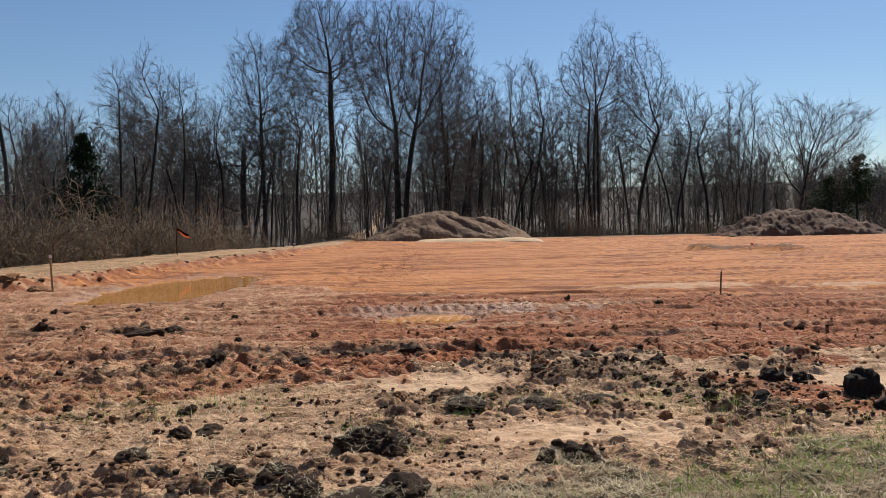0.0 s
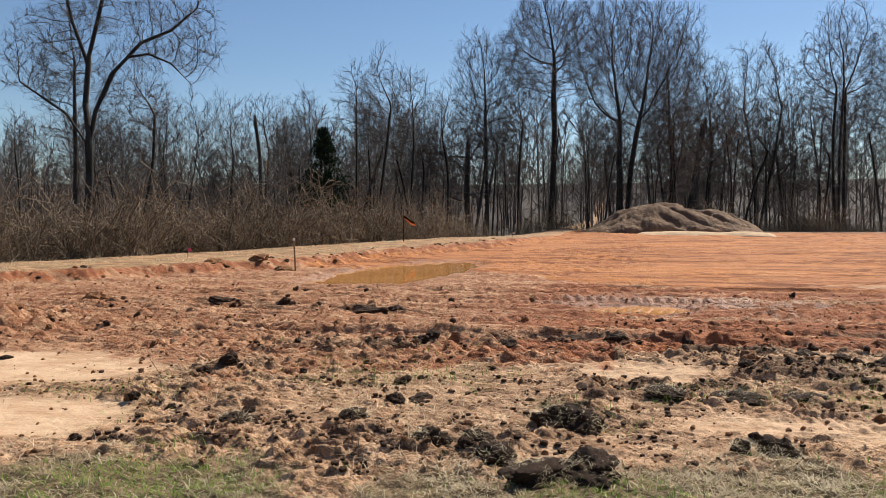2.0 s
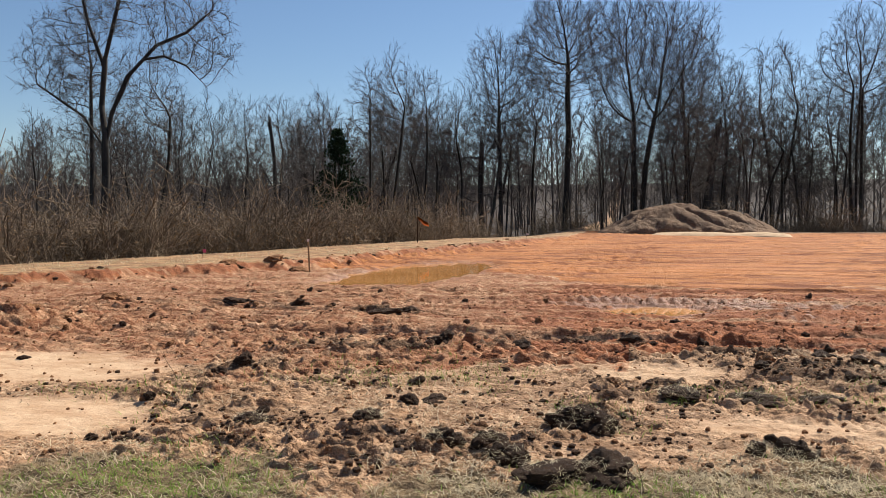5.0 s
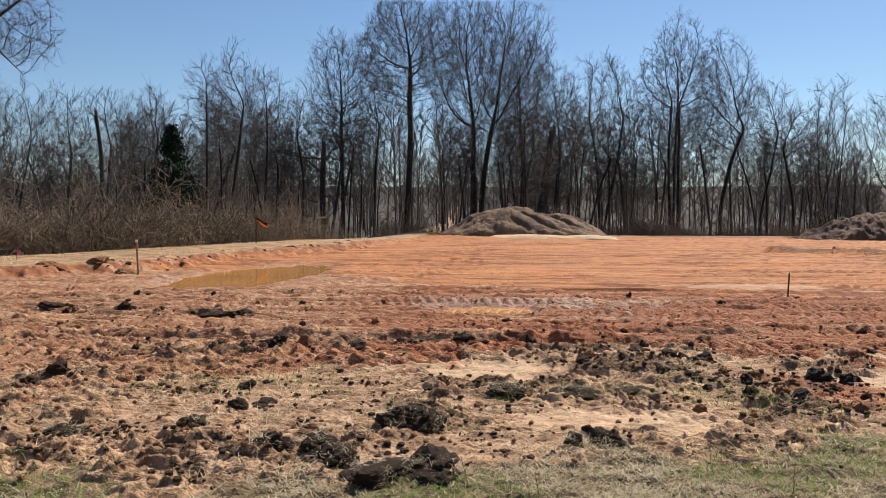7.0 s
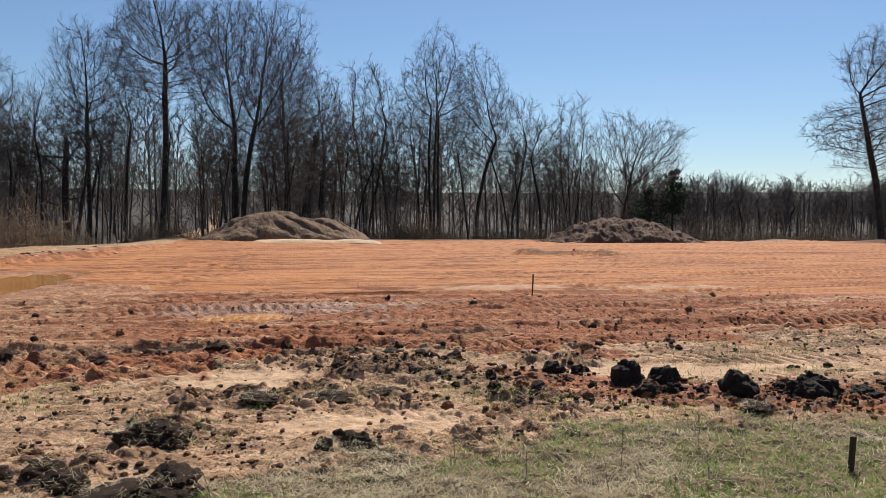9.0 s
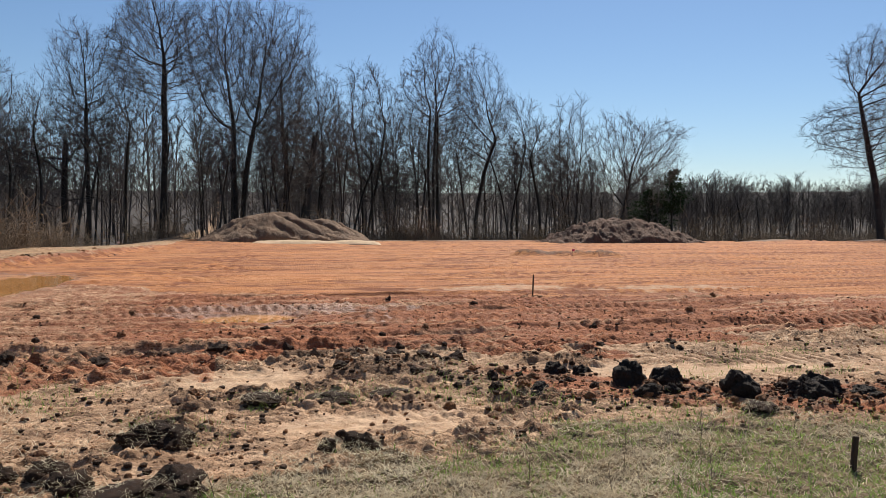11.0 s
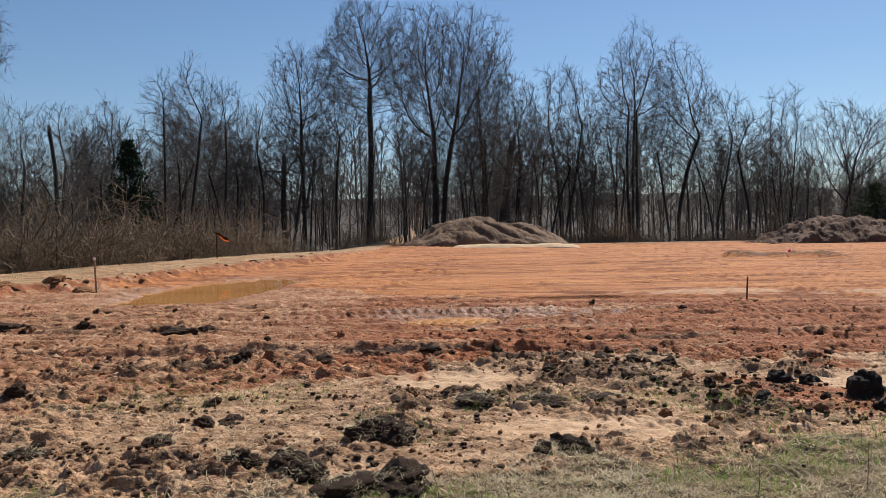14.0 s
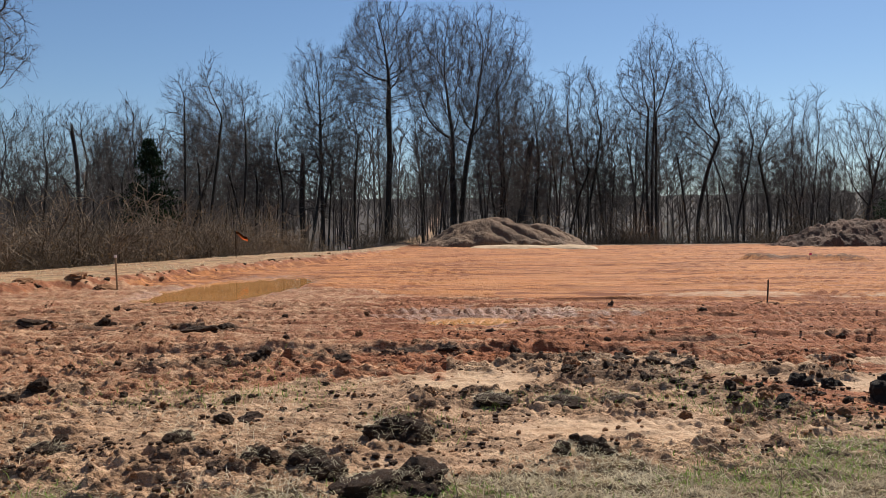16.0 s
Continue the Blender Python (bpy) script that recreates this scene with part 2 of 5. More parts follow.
def tex(nt, scale, detail=5, rough=0.6, coord=None, kind="Object", stretch=None):
    n = nt.nodes.new("ShaderNodeTexNoise")
    n.inputs["Scale"].default_value, n.inputs["Detail"].default_value, n.inputs["Roughness"].default_value = scale, detail, rough
    c = nt.nodes.new("ShaderNodeTexCoord")
    if stretch:
        mp = nt.nodes.new("ShaderNodeMapping")
        mp.inputs["Scale"].default_value = stretch
        nt.links.new(c.outputs[kind], mp.inputs[0])
        nt.links.new(mp.outputs[0], n.inputs[0])
    else:
        nt.links.new(c.outputs[kind], n.inputs[0])
    return n.outputs["Fac"]


def ramp(nt, src, lo, hi, a=0.0, b=1.0):
    n = nt.nodes.new("ShaderNodeMapRange")
    n.inputs["From Min"].default_value, n.inputs["From Max"].default_value = lo, hi
    n.inputs["To Min"].default_value, n.inputs["To Max"].default_value = a, b
    nt.links.new(src, n.inputs["Value"])
    return n.outputs["Result"]


def math_node(nt, op, a, b):
    n = nt.nodes.new("ShaderNodeMath")
    n.operation = op
    for k, v in enumerate((a, b)):
        if isinstance(v, (int, float)):
            n.inputs[k].default_value = v
        else:
            nt.links.new(v, n.inputs[k])
    return n.outputs[0]


def mix(nt, fac, a, b):
    n = nt.nodes.new("ShaderNodeMix")
    n.data_type = "RGBA"
    for key, v in ((0, fac), (6, a), (7, b)):
        if isinstance(v, (int, float)):
            n.inputs[key].default_value = v
        elif isinstance(v, tuple):
            n.inputs[key].default_value = (*v, 1)
        else:
            nt.links.new(v, n.inputs[key])
    return n.outputs[2]


def bump(nt, b, src, strength, distance):
    n = nt.nodes.new("ShaderNodeBump")
    n.inputs["Strength"].default_value, n.inputs["Distance"].default_value = strength, distance
    nt.links.new(src, n.inputs["Height"])
    nt.links.new(n.outputs[0], b.inputs["Normal"])


def two_tone(name, a, b_col, scale, rough=0.9, bump_strength=0.4, bump_dist=0.02, fine=None, random_tint=0.0, kind="Object", spec=0.2, stretch=None):
    """A surface of two colours in patches with a finer grain over them."""
    m, nt, b = material(name)
    big = ramp(nt, tex(nt, scale, 4, 0.6, kind=kind, stretch=stretch), 0.35, 0.65)
    col = mix(nt, big, a, b_col)
    grain = tex(nt, fine or scale * 9, 4, 0.7, kind=kind, stretch=stretch)
    col = mix(nt, ramp(nt, grain, 0.3, 0.7, 0.0, 0.45), col, tuple(0.5 * c for c in a))
    if random_tint:
        info = nt.nodes.new("ShaderNodeObjectInfo")
        geo = nt.nodes.new("ShaderNodeNewGeometry")
        hs = nt.nodes.new("ShaderNodeHueSaturation")
        v = math_node(nt, "ADD", math_node(nt, "MULTIPLY", info.outputs["Random"], random_tint * 0.6), math_node(nt, "MULTIPLY", geo.outputs["Random Per Island"], random_tint))
        nt.links.new(math_node(nt, "ADD", v, 1 - 0.8 * random_tint), hs.inputs["Value"])
        nt.links.new(col, hs.inputs["Color"])
        col = hs.outputs[0]
    nt.links.new(col, b.inputs["Base Color"])
    b.inputs["Roughness"].default_value = rough
    b.inputs["Specular IOR Level"].default_value = spec
    if bump_strength:
        bump(nt, b, grain, bump_strength, bump_dist)
    return m


def leafy(m, amount):
    """Lets light through thin blades and leaves."""
    nt = m.node_tree
    b, out = nt.nodes["Principled BSDF"], nt.nodes["Material Output"]
    tr = nt.nodes.new("ShaderNodeBsdfTranslucent")
    nt.links.new(b.inputs["Base Color"].links[0].from_socket, tr.inputs[0])
    mx = nt.nodes.new("ShaderNodeMixShader")
    mx.inputs[0].default_value = amount
    nt.links.new(b.outputs[0], mx.inputs[1])
    nt.links.new(tr.outputs[0], mx.inputs[2])
    nt.links.new(mx.outputs[0], out.inputs[0])
    return m


def ground_material():
    m, nt, b = material("churned_clay")

    def attr(name):
        a = nt.nodes.new("ShaderNodeAttribute")
        a.attribute_name = name
        s = nt.nodes.new("ShaderNodeSeparateColor")
        nt.links.new(a.outputs["Color"], s.inputs[0])
        return s.outputs

    s1, s2, s3 = attr("soil"), attr("cover"), attr("state")
    big, mid, fine = tex(nt, 0.7, 5, 0.6), tex(nt, 4.5, 5, 0.65), tex(nt, 30, 4, 0.7)
    streak = tex(nt, 1.0, 5, 0.65, stretch=(0.22, 3.2, 1))

    def edge(mask, lo=0.35, hi=0.65, amount=0.55):
        """A mask whose border is broken up by the grain."""
        v = math_node(nt, "ADD", mask, math_node(nt, "MULTIPLY", math_node(nt, "SUBTRACT", mid, 0.5), amount))
        v = math_node(nt, "ADD", v, math_node(nt, "MULTIPLY", math_node(nt, "SUBTRACT", fine, 0.5), amount))
        return ramp(nt, v, lo, hi)

    tan = mix(nt, ramp(nt, mid, 0.35, 0.65), (0.62, 0.405, 0.245), (0.42, 0.235, 0.125))
    tan = mix(nt, ramp(nt, tex(nt, 2.4, 5, 0.68, stretch=(0.8, 1.6, 1)), 0.47, 0.60, 0, 0.75), tan, (0.21, 0.115, 0.06))
    tan = mix(nt, ramp(nt, tex(nt, 10, 6, 0.72), 0.47, 0.56, 0, 0.5), tan, (0.20, 0.105, 0.05))
    tan = mix(nt, ramp(nt, fine, 0.50, 0.62, 0, 0.4), tan, (0.11, 0.065, 0.035))
    col = tan
    redc = mix(nt, ramp(nt, mid, 0.35, 0.65), (0.38, 0.135, 0.052), (0.24, 0.078, 0.032))
    redc = mix(nt, ramp(nt, streak, 0.53, 0.60, 0, 0.6), redc, (0.60, 0.37, 0.21))
    redc = mix(nt, ramp(nt, fine, 0.5, 0.66, 0, 0.5), redc, (0.12, 0.04, 0.018))
    redc = mix(nt, ramp(nt, tex(nt, 1.0, 6, 0.72, stretch=(0.5, 6.0, 1)), 0.48, 0.56, 0, 0.45), redc, (0.15, 0.05, 0.02))
    col = mix(nt, edge(s1[2]), col, redc)
    padc = mix(nt, ramp(nt, streak, 0.38, 0.62), (0.48, 0.185, 0.058), (0.41, 0.145, 0.042))
    padc = mix(nt, ramp(nt, big, 0.4, 0.7, 0, 0.7), padc, (0.44, 0.195, 0.068))
    # thin dark contour lines put the shade of blade furrows into the pad's colour
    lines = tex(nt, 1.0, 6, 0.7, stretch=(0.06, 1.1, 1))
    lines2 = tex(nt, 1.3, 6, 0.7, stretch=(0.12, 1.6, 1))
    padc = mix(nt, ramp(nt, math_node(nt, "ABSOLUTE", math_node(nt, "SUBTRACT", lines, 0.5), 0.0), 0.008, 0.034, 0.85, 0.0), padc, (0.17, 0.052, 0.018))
    padc = mix(nt, ramp(nt, lines2, 0.56, 0.64, 0, 0.5), padc, (0.54, 0.25, 0.10))
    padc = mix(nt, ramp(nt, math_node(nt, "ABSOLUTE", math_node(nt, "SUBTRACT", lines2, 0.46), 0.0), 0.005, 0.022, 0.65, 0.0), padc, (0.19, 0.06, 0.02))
    shade_lines = tex(nt, 1.0, 2, 0.5, stretch=(0.025, 0.42, 1))
    padc = mix(nt, ramp(nt, math_node(nt, "ABSOLUTE", math_node(nt, "SUBTRACT", shade_lines, 0.52), 0.0), 0.006, 0.018, 0.6, 0.0), padc, (0.19, 0.06, 0.02))
    padc = mix(nt, ramp(nt, math_node(nt, "ABSOLUTE", math_node(nt, "SUBTRACT", shade_lines, 0.40), 0.0), 0.006, 0.016, 0.5, 0.0), padc, (0.21, 0.066, 0.022))
    # the furrow hollows are coloured darker, as their shade
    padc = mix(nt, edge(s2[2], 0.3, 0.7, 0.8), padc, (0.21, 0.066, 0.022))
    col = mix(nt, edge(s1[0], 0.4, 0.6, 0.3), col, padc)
    stripc = mix(nt, ramp(nt, tex(nt, 3.0, 6, 0.7, stretch=(0.5, 1.0, 1)), 0.42, 0.58), (0.44, 0.26, 0.13), (0.19, 0.10, 0.05))
    stripc = mix(nt, ramp(nt, tex(nt, 2.2, 4, 0.6, stretch=(1, 0.35, 1)), 0.5, 0.6, 0, 0.8), stripc, (0.27, 0.19, 0.095))
    col = mix(nt, edge(s3[1], 0.4, 0.6, 0.4), col, mix(nt, edge(s1[2]), stripc, redc))
    sandc = mix(nt, ramp(nt, mid, 0.4, 0.7), (0.55, 0.38, 0.24), (0.43, 0.27, 0.155))
    sandc = mix(nt, ramp(nt, tex(nt, 2.2, 6, 0.7, stretch=(0.6, 1.6, 1)), 0.48, 0.6, 0, 0.6), sandc, (0.36, 0.20, 0.10))
    col = mix(nt, edge(s1[1], 0.35, 0.85, 1.0), col, sandc)
    topc = mix(nt, ramp(nt, fine, 0.35, 0.65), (0.20, 0.108, 0.056), (0.085, 0.046, 0.025))
    col = mix(nt, edge(s2[1], 0.3, 0.55, 0.7), col, topc)
    grassc = mix(nt, ramp(nt, mid, 0.4, 0.65), (0.11, 0.075, 0.04), (0.25, 0.17, 0.09))
    col = mix(nt, edge(s2[0], 0.35, 0.65, 0.6), col, grassc)
    # near-black leaf litter: the shade of the trees is put into this colour
    shaded_woodc = mix(nt, ramp(nt, mid, 0.35, 0.7), (0.042, 0.030, 0.022), (0.024, 0.018, 0.014))
    col = mix(nt, s3[2], col, shaded_woodc)
    col = mix(nt, math_node(nt, "MULTIPLY", s3[0], 0.35), col, (0.16, 0.07, 0.03))
    # dark specks: grit, with the tiny shadows between lumps put into the colour
    grain = tex(nt, 75, 3, 0.7)
    col = mix(nt, ramp(nt, grain, 0.52, 0.64, 0, 0.4), col, (0.10, 0.05, 0.026))
    nt.links.new(col, b.inputs["Base Color"])
    wet = ramp(nt, math_node(nt, "ADD", s3[0], math_node(nt, "MULTIPLY", math_node(nt, "SUBTRACT", mid, 0.5), 1.6)), 0.45, 0.85, 0.92, 0.6)
    nt.links.new(wet, b.inputs["Roughness"])
    b.inputs["Specular IOR Level"].default_value = 0.3
    relief = math_node(nt, "ADD", math_node(nt, "MULTIPLY", mid, 0.55), math_node(nt, "MULTIPLY", fine, 0.24))
    relief = math_node(nt, "ADD", relief, math_node(nt, "MULTIPLY", grain, 0.06))
    bump(nt, b, relief, 1.0, 0.11)
    nt.links.new(ramp(nt, s1[1], 0.2, 0.7, 1.0, 0.45), b.inputs["Normal"].links[0].from_node.inputs["Strength"])
    return m


M_GROUND = ground_material()
M_CLOD = two_tone("dark_topsoil", (0.105, 0.056, 0.03), (0.055, 0.031, 0.018), 5, bump_strength=1.0, bump_dist=0.06, random_tint=0.3)
M_BLACKSOIL = two_tone("black_topsoil", (0.07, 0.047, 0.033), (0.034, 0.025, 0.019), 7, bump_strength=1.0, bump_dist=0.04)
M_REDCLOD = two_tone("red_clay_clod", (0.34, 0.165, 0.075), (0.20, 0.092, 0.042), 6, bump_strength=0.8, bump_dist=0.03, random_tint=0.3)
M_MOUND = two_tone("heaped_soil", (0.25, 0.15, 0.088), (0.12, 0.074, 0.047), 0.7, bump_strength=0.9, bump_dist=0.12, fine=5)
M_SAND = two_tone("pale_sand", (0.66, 0.47, 0.30), (0.50, 0.33, 0.19), 1.2, bump_strength=0.5, bump_dist=0.04)
M_MOUND2 = two_tone("dark_heaped_soil", (0.17, 0.095, 0.06), (0.09, 0.052, 0.035), 0.9, bump_strength=0.9, bump_dist=0.15, fine=4)
M_BARK = two_tone("grey_bark", (0.075, 0.062, 0.052), (0.045, 0.038, 0.033), 1.4, bump_strength=0.6, bump_dist=0.03, random_tint=0.35, stretch=(4, 4, 0.7))
M_TWIG = two_tone("twigs", (0.115, 0.094, 0.084), (0.078, 0.065, 0.058), 0.6, bump_strength=0, random_tint=0.4)
M_BRUSH = two_tone("brush_stems", (0.25, 0.185, 0.125), (0.12, 0.088, 0.062), 0.25, bump_strength=0, random_tint=0.5)
M_DRYLEAF = leafy(two_tone("dry_leaves", (0.30, 0.19, 0.10), (0.18, 0.12, 0.07), 0.4, bump_strength=0, random_tint=0.6), 0.5)
M_CEDAR = leafy(two_tone("cedar_foliage", (0.035, 0.055, 0.022), (0.02, 0.034, 0.015), 1.0, bump_strength=0, random_tint=0.5), 0.25)
M_GRASS = leafy(two_tone("green_grass", (0.17, 0.29, 0.045), (0.27, 0.33, 0.09), 0.9, bump_strength=0, random_tint=0.6), 0.5)
M_STRAW = leafy(two_tone("dry_straw", (0.72, 0.62, 0.44), (0.45, 0.35, 0.22), 1.5, bump_strength=0, random_tint=0.6), 0.5)
M_WOOD = two_tone("weathered_stake_wood", (0.38, 0.25, 0.14), (0.28, 0.18, 0.10), 8, bump_strength=0.4, bump_dist=0.005, stretch=(6, 6, 0.6))
M_DARKWOOD = two_tone("dark_stake_wood", (0.09, 0.055, 0.035), (0.05, 0.035, 0.025), 10, bump_strength=0.4, bump_dist=0.005, stretch=(6, 6, 0.6))
M_STEEL = two_tone("rusty_steel", (0.14, 0.06, 0.03), (0.07, 0.04, 0.03), 20, rough=0.7, bump_strength=0.3, bump_dist=0.003)
M_WHITE = two_tone("white_marking_paint", (0.75, 0.68, 0.66), (0.7, 0.5, 0.48), 15, rough=0.6, bump_strength=0.1, bump_dist=0.002)
M_ORANGE = leafy(two_tone("orange_flagging", (0.95, 0.30, 0.08), (0.9, 0.22, 0.05), 5, rough=0.5, bump_strength=0), 0.5)
M_PINK = two_tone("pink_flag", (0.8, 0.12, 0.22), (0.7, 0.1, 0.2), 5, rough=0.5, bump_strength=0)


def water_material():
    m, nt, b = material("muddy_water")
    col = mix(nt, ramp(nt, tex(nt, 0.6, 3, 0.5), 0.35, 0.65), (0.42, 0.185, 0.052), (0.50, 0.235, 0.075))
    nt.links.new(col, b.inputs["Base Color"])
    b.inputs["Roughness"].default_value = 0.06
    b.inputs["Specular IOR Level"].default_value = 0.25
    bump(nt, b, tex(nt, 5, 2, 0.5), 0.06, 0.01)
    return m


M_WATER = water_material()


# ---------------------------------------------------------------- mesh helpers
def mesh_np(name, verts, faces, mat, shade_smooth=True):
    """A mesh from arrays; faces is (n, 3) or (n, 4)."""
    verts, faces = np.asarray(verts, np.float32), np.asarray(faces, np.int32)
    me = bpy.data.meshes.new(name)
    n, k = faces.shape
    me.vertices.add(len(verts))
    me.vertices.foreach_set("co", verts.ravel())
    me.loops.add(n * k)
    me.loops.foreach_set("vertex_index", faces.ravel())
    me.polygons.add(n)
    me.polygons.foreach_set("loop_start", np.arange(0, n * k, k, dtype=np.int32))
    me.polygons.foreach_set("loop_total", np.full(n, k, np.int32))
    me.polygons.foreach_set("use_smooth", np.full(n, shade_smooth, bool))
    me.materials.append(mat)
    me.update(calc_edges=True)
    return me


def part(name, bm, mat, parent, label=""):
    me = bpy.data.meshes.new(name)
    bm.to_mesh(me)
    bm.free()
    me.materials.append(mat)
    ob = new(name, me)
    ob.parent = parent
    return tagged(ob, label)


def part_mesh(name, me, parent, label=""):
    ob = new(name, me)
    ob.parent = parent
    return tagged(ob, label)


def empty(name, m=Matrix()):
    ob = new(name)
    ob.empty_display_size = 0.2
    ob.matrix_basis = m
    return ob


# ---------------------------------------------------------------- ground
def build_ground():
    dense = np.radians(np.arange(-47.0, 48.0, 0.16))
    rest = np.linspace(np.radians(48.0), np.radians(313.0), 64, endpoint=False)
    ang = np.concatenate([dense, rest])
    rad = np.concatenate([np.linspace(0.002, 2.6, 14, endpoint=False), np.geomspace(2.6, 4, 40, endpoint=False), np.geomspace(4, 17, 560, endpoint=False), np.geomspace(17, 75, 220, endpoint=False), np.geomspace(75, 4000, 46)])
    A, Rr = np.meshgrid(ang, rad)
    x, y = (Rr * np.sin(A)).ravel(), (Rr * np.cos(A)).ravel()
    L = land(x, y)
    nr, na = len(rad), len(ang)
    GRID.update(ang=ang, rad=rad, h=L["h"].reshape(nr, na))
    verts = np.stack([x, y, L["h"]], 1)
    i, j = np.meshgrid(np.arange(nr - 1), np.arange(na), indexing="ij")
    j2 = (j + 1) % na
    faces = np.stack([i * na + j, i * na + j2, (i + 1) * na + j2, (i + 1) * na + j], -1).reshape(-1, 4)[:, ::-1]
    me = mesh_np("ground", verts, faces, M_GROUND)
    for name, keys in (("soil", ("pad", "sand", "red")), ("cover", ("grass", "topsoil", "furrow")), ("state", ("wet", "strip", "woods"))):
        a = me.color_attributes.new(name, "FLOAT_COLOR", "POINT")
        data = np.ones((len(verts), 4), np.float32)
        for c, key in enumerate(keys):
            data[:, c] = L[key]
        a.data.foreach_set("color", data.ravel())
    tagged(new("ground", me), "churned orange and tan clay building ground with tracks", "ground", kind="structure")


build_ground()


def sheet(name, cx, cy, rx, ry, z, label):
    """A still sheet of water that lies in a hollow; its shore is where the ground rises through it."""
    n = 48
    a = np.linspace(0, 2 * math.pi, n, endpoint=False)
    verts = np.vstack([[[cx, cy, z]], np.stack([cx + rx * np.cos(a), cy + ry * np.sin(a), np.full(n, z)], 1)])
    k = np.arange(n)
    faces = np.stack([np.zeros(n, int), 1 + k, 1 + (k + 1) % n], 1)
    tagged(new(name, mesh_np(name, verts, faces, M_WATER)), label, "puddle", kind="structure")


sheet("water_puddle", -5.5, 20.8, 2.9, 5.6, -0.045, "still orange muddy water standing below the bank")
sheet("water_puddle", 0.35, 13.2, 1.5, 1.1, -0.022, "small shallow muddy puddle among wheel ruts")


# ---------------------------------------------------------------- trees
def unit(v):
    return v / np.maximum(np.linalg.norm(v, axis=-1, keepdims=True), 1e-9)


def grow(rng, start, way, length, k, wiggle, lift):
    """Polylines of k pieces; lift bends them up (or down, if negative)."""
    pts = [start]
    d = unit(way)
    for _ in range(k):
        d = unit(d + rng.normal(0, wiggle, d.shape) + np.array([0, 0, 1.0]) * np.reshape(lift, (-1, 1)) / k)
        pts.append(pts[-1] + d * (length / k)[:, None])
    return np.stack(pts, 1)


def fork(rng, pts, length, r0, r1, n, u0, u1, angle, ratio, shrink=0.5):
    """Starts of n side branches on each polyline."""
    N, K = pts.shape[0], pts.shape[1] - 1
    u = u0 + (u1 - u0) * (np.arange(n)[None] + rng.random((N, n))) / n
    f = np.clip(u * K, 0, K - 1e-4)
    i = f.astype(int)
    rows = np.arange(N)[:, None]
    a, b = pts[rows, i], pts[rows, i + 1]
    pos = a + (b - a) * (f - i)[..., None]
    t = unit(b - a)
    side = unit(np.cross(t, rng.normal(0, 1, t.shape)))
    ang = np.radians(angle) * rng.uniform(0.7, 1.3, u.shape)[..., None]
    way = np.cos(ang) * t + np.sin(ang) * side
    ln = length[:, None] * ratio * (1 - shrink * (u - u0) / max(u1 - u0, 1e-6)) * rng.uniform(0.65, 1.25, u.shape)
    rad = (r0[:, None] + (r1 - r0)[:, None] * u) * 0.62
    return pos.reshape(-1, 3), way.reshape(-1, 3), ln.ravel(), rad.ravel()


def tubes(pts, r0, r1, sides):
    N, K1 = pts.shape[:2]
    t = unit(np.gradient(pts, axis=1))
    ref = np.where(np.abs(t[..., 2:3]) > 0.9, np.array([1.0, 0, 0]), np.array([0, 0, 1.0]))
    u = unit(np.cross(t, ref))
    v = np.cross(t, u)
    rr = r0[:, None] + (r1 - r0)[:, None] * np.linspace(0, 1, K1)[None]
    a = np.arange(sides) * 2 * math.pi / sides
    ring = u[:, :, None] * np.cos(a)[:, None] + v[:, :, None] * np.sin(a)[:, None]
    verts = (pts[:, :, None] + ring * rr[:, :, None, None]).reshape(-1, 3)
    n, k, s = np.meshgrid(np.arange(N), np.arange(K1 - 1), np.arange(sides), indexing="ij")
    base = (n * K1 + k) * sides
    s2 = (s + 1) % sides
    faces = np.stack([base + s, base + s2, base + sides + s2, base + sides + s], -1).reshape(-1, 4)
    return verts, faces


def join(parts):
    vs, fs, o = [], [], 0
    for v, f in parts:
        vs.append(v)
        fs.append(f + o)
        o += len(v)
    return np.vstack(vs), np.vstack(fs)


def limbs_of(a, b, ra, rb, sides):
    """One tapered piece for each pair of ends."""
    t = unit(b - a)
    pts = np.stack([a - t * (0.4 * ra)[:, None], b + t * (0.3 * rb)[:, None]], 1)
    return tubes(pts, ra, rb, sides)


def chain(nodes, parents, pts, root):
    """Adds a limb drawn through pts to the skeleton, from the node root on, in pieces of half a metre."""
    last = root
    for p in pts:
        p = np.asarray(p, float)
        q = nodes[last]
        n = max(int(np.linalg.norm(p - q) / 0.5), 1)
        for k in range(1, n + 1):
            nodes.append(q + (p - q) * k / n)
            parents.append(last)
            last = len(nodes) - 1
    return last


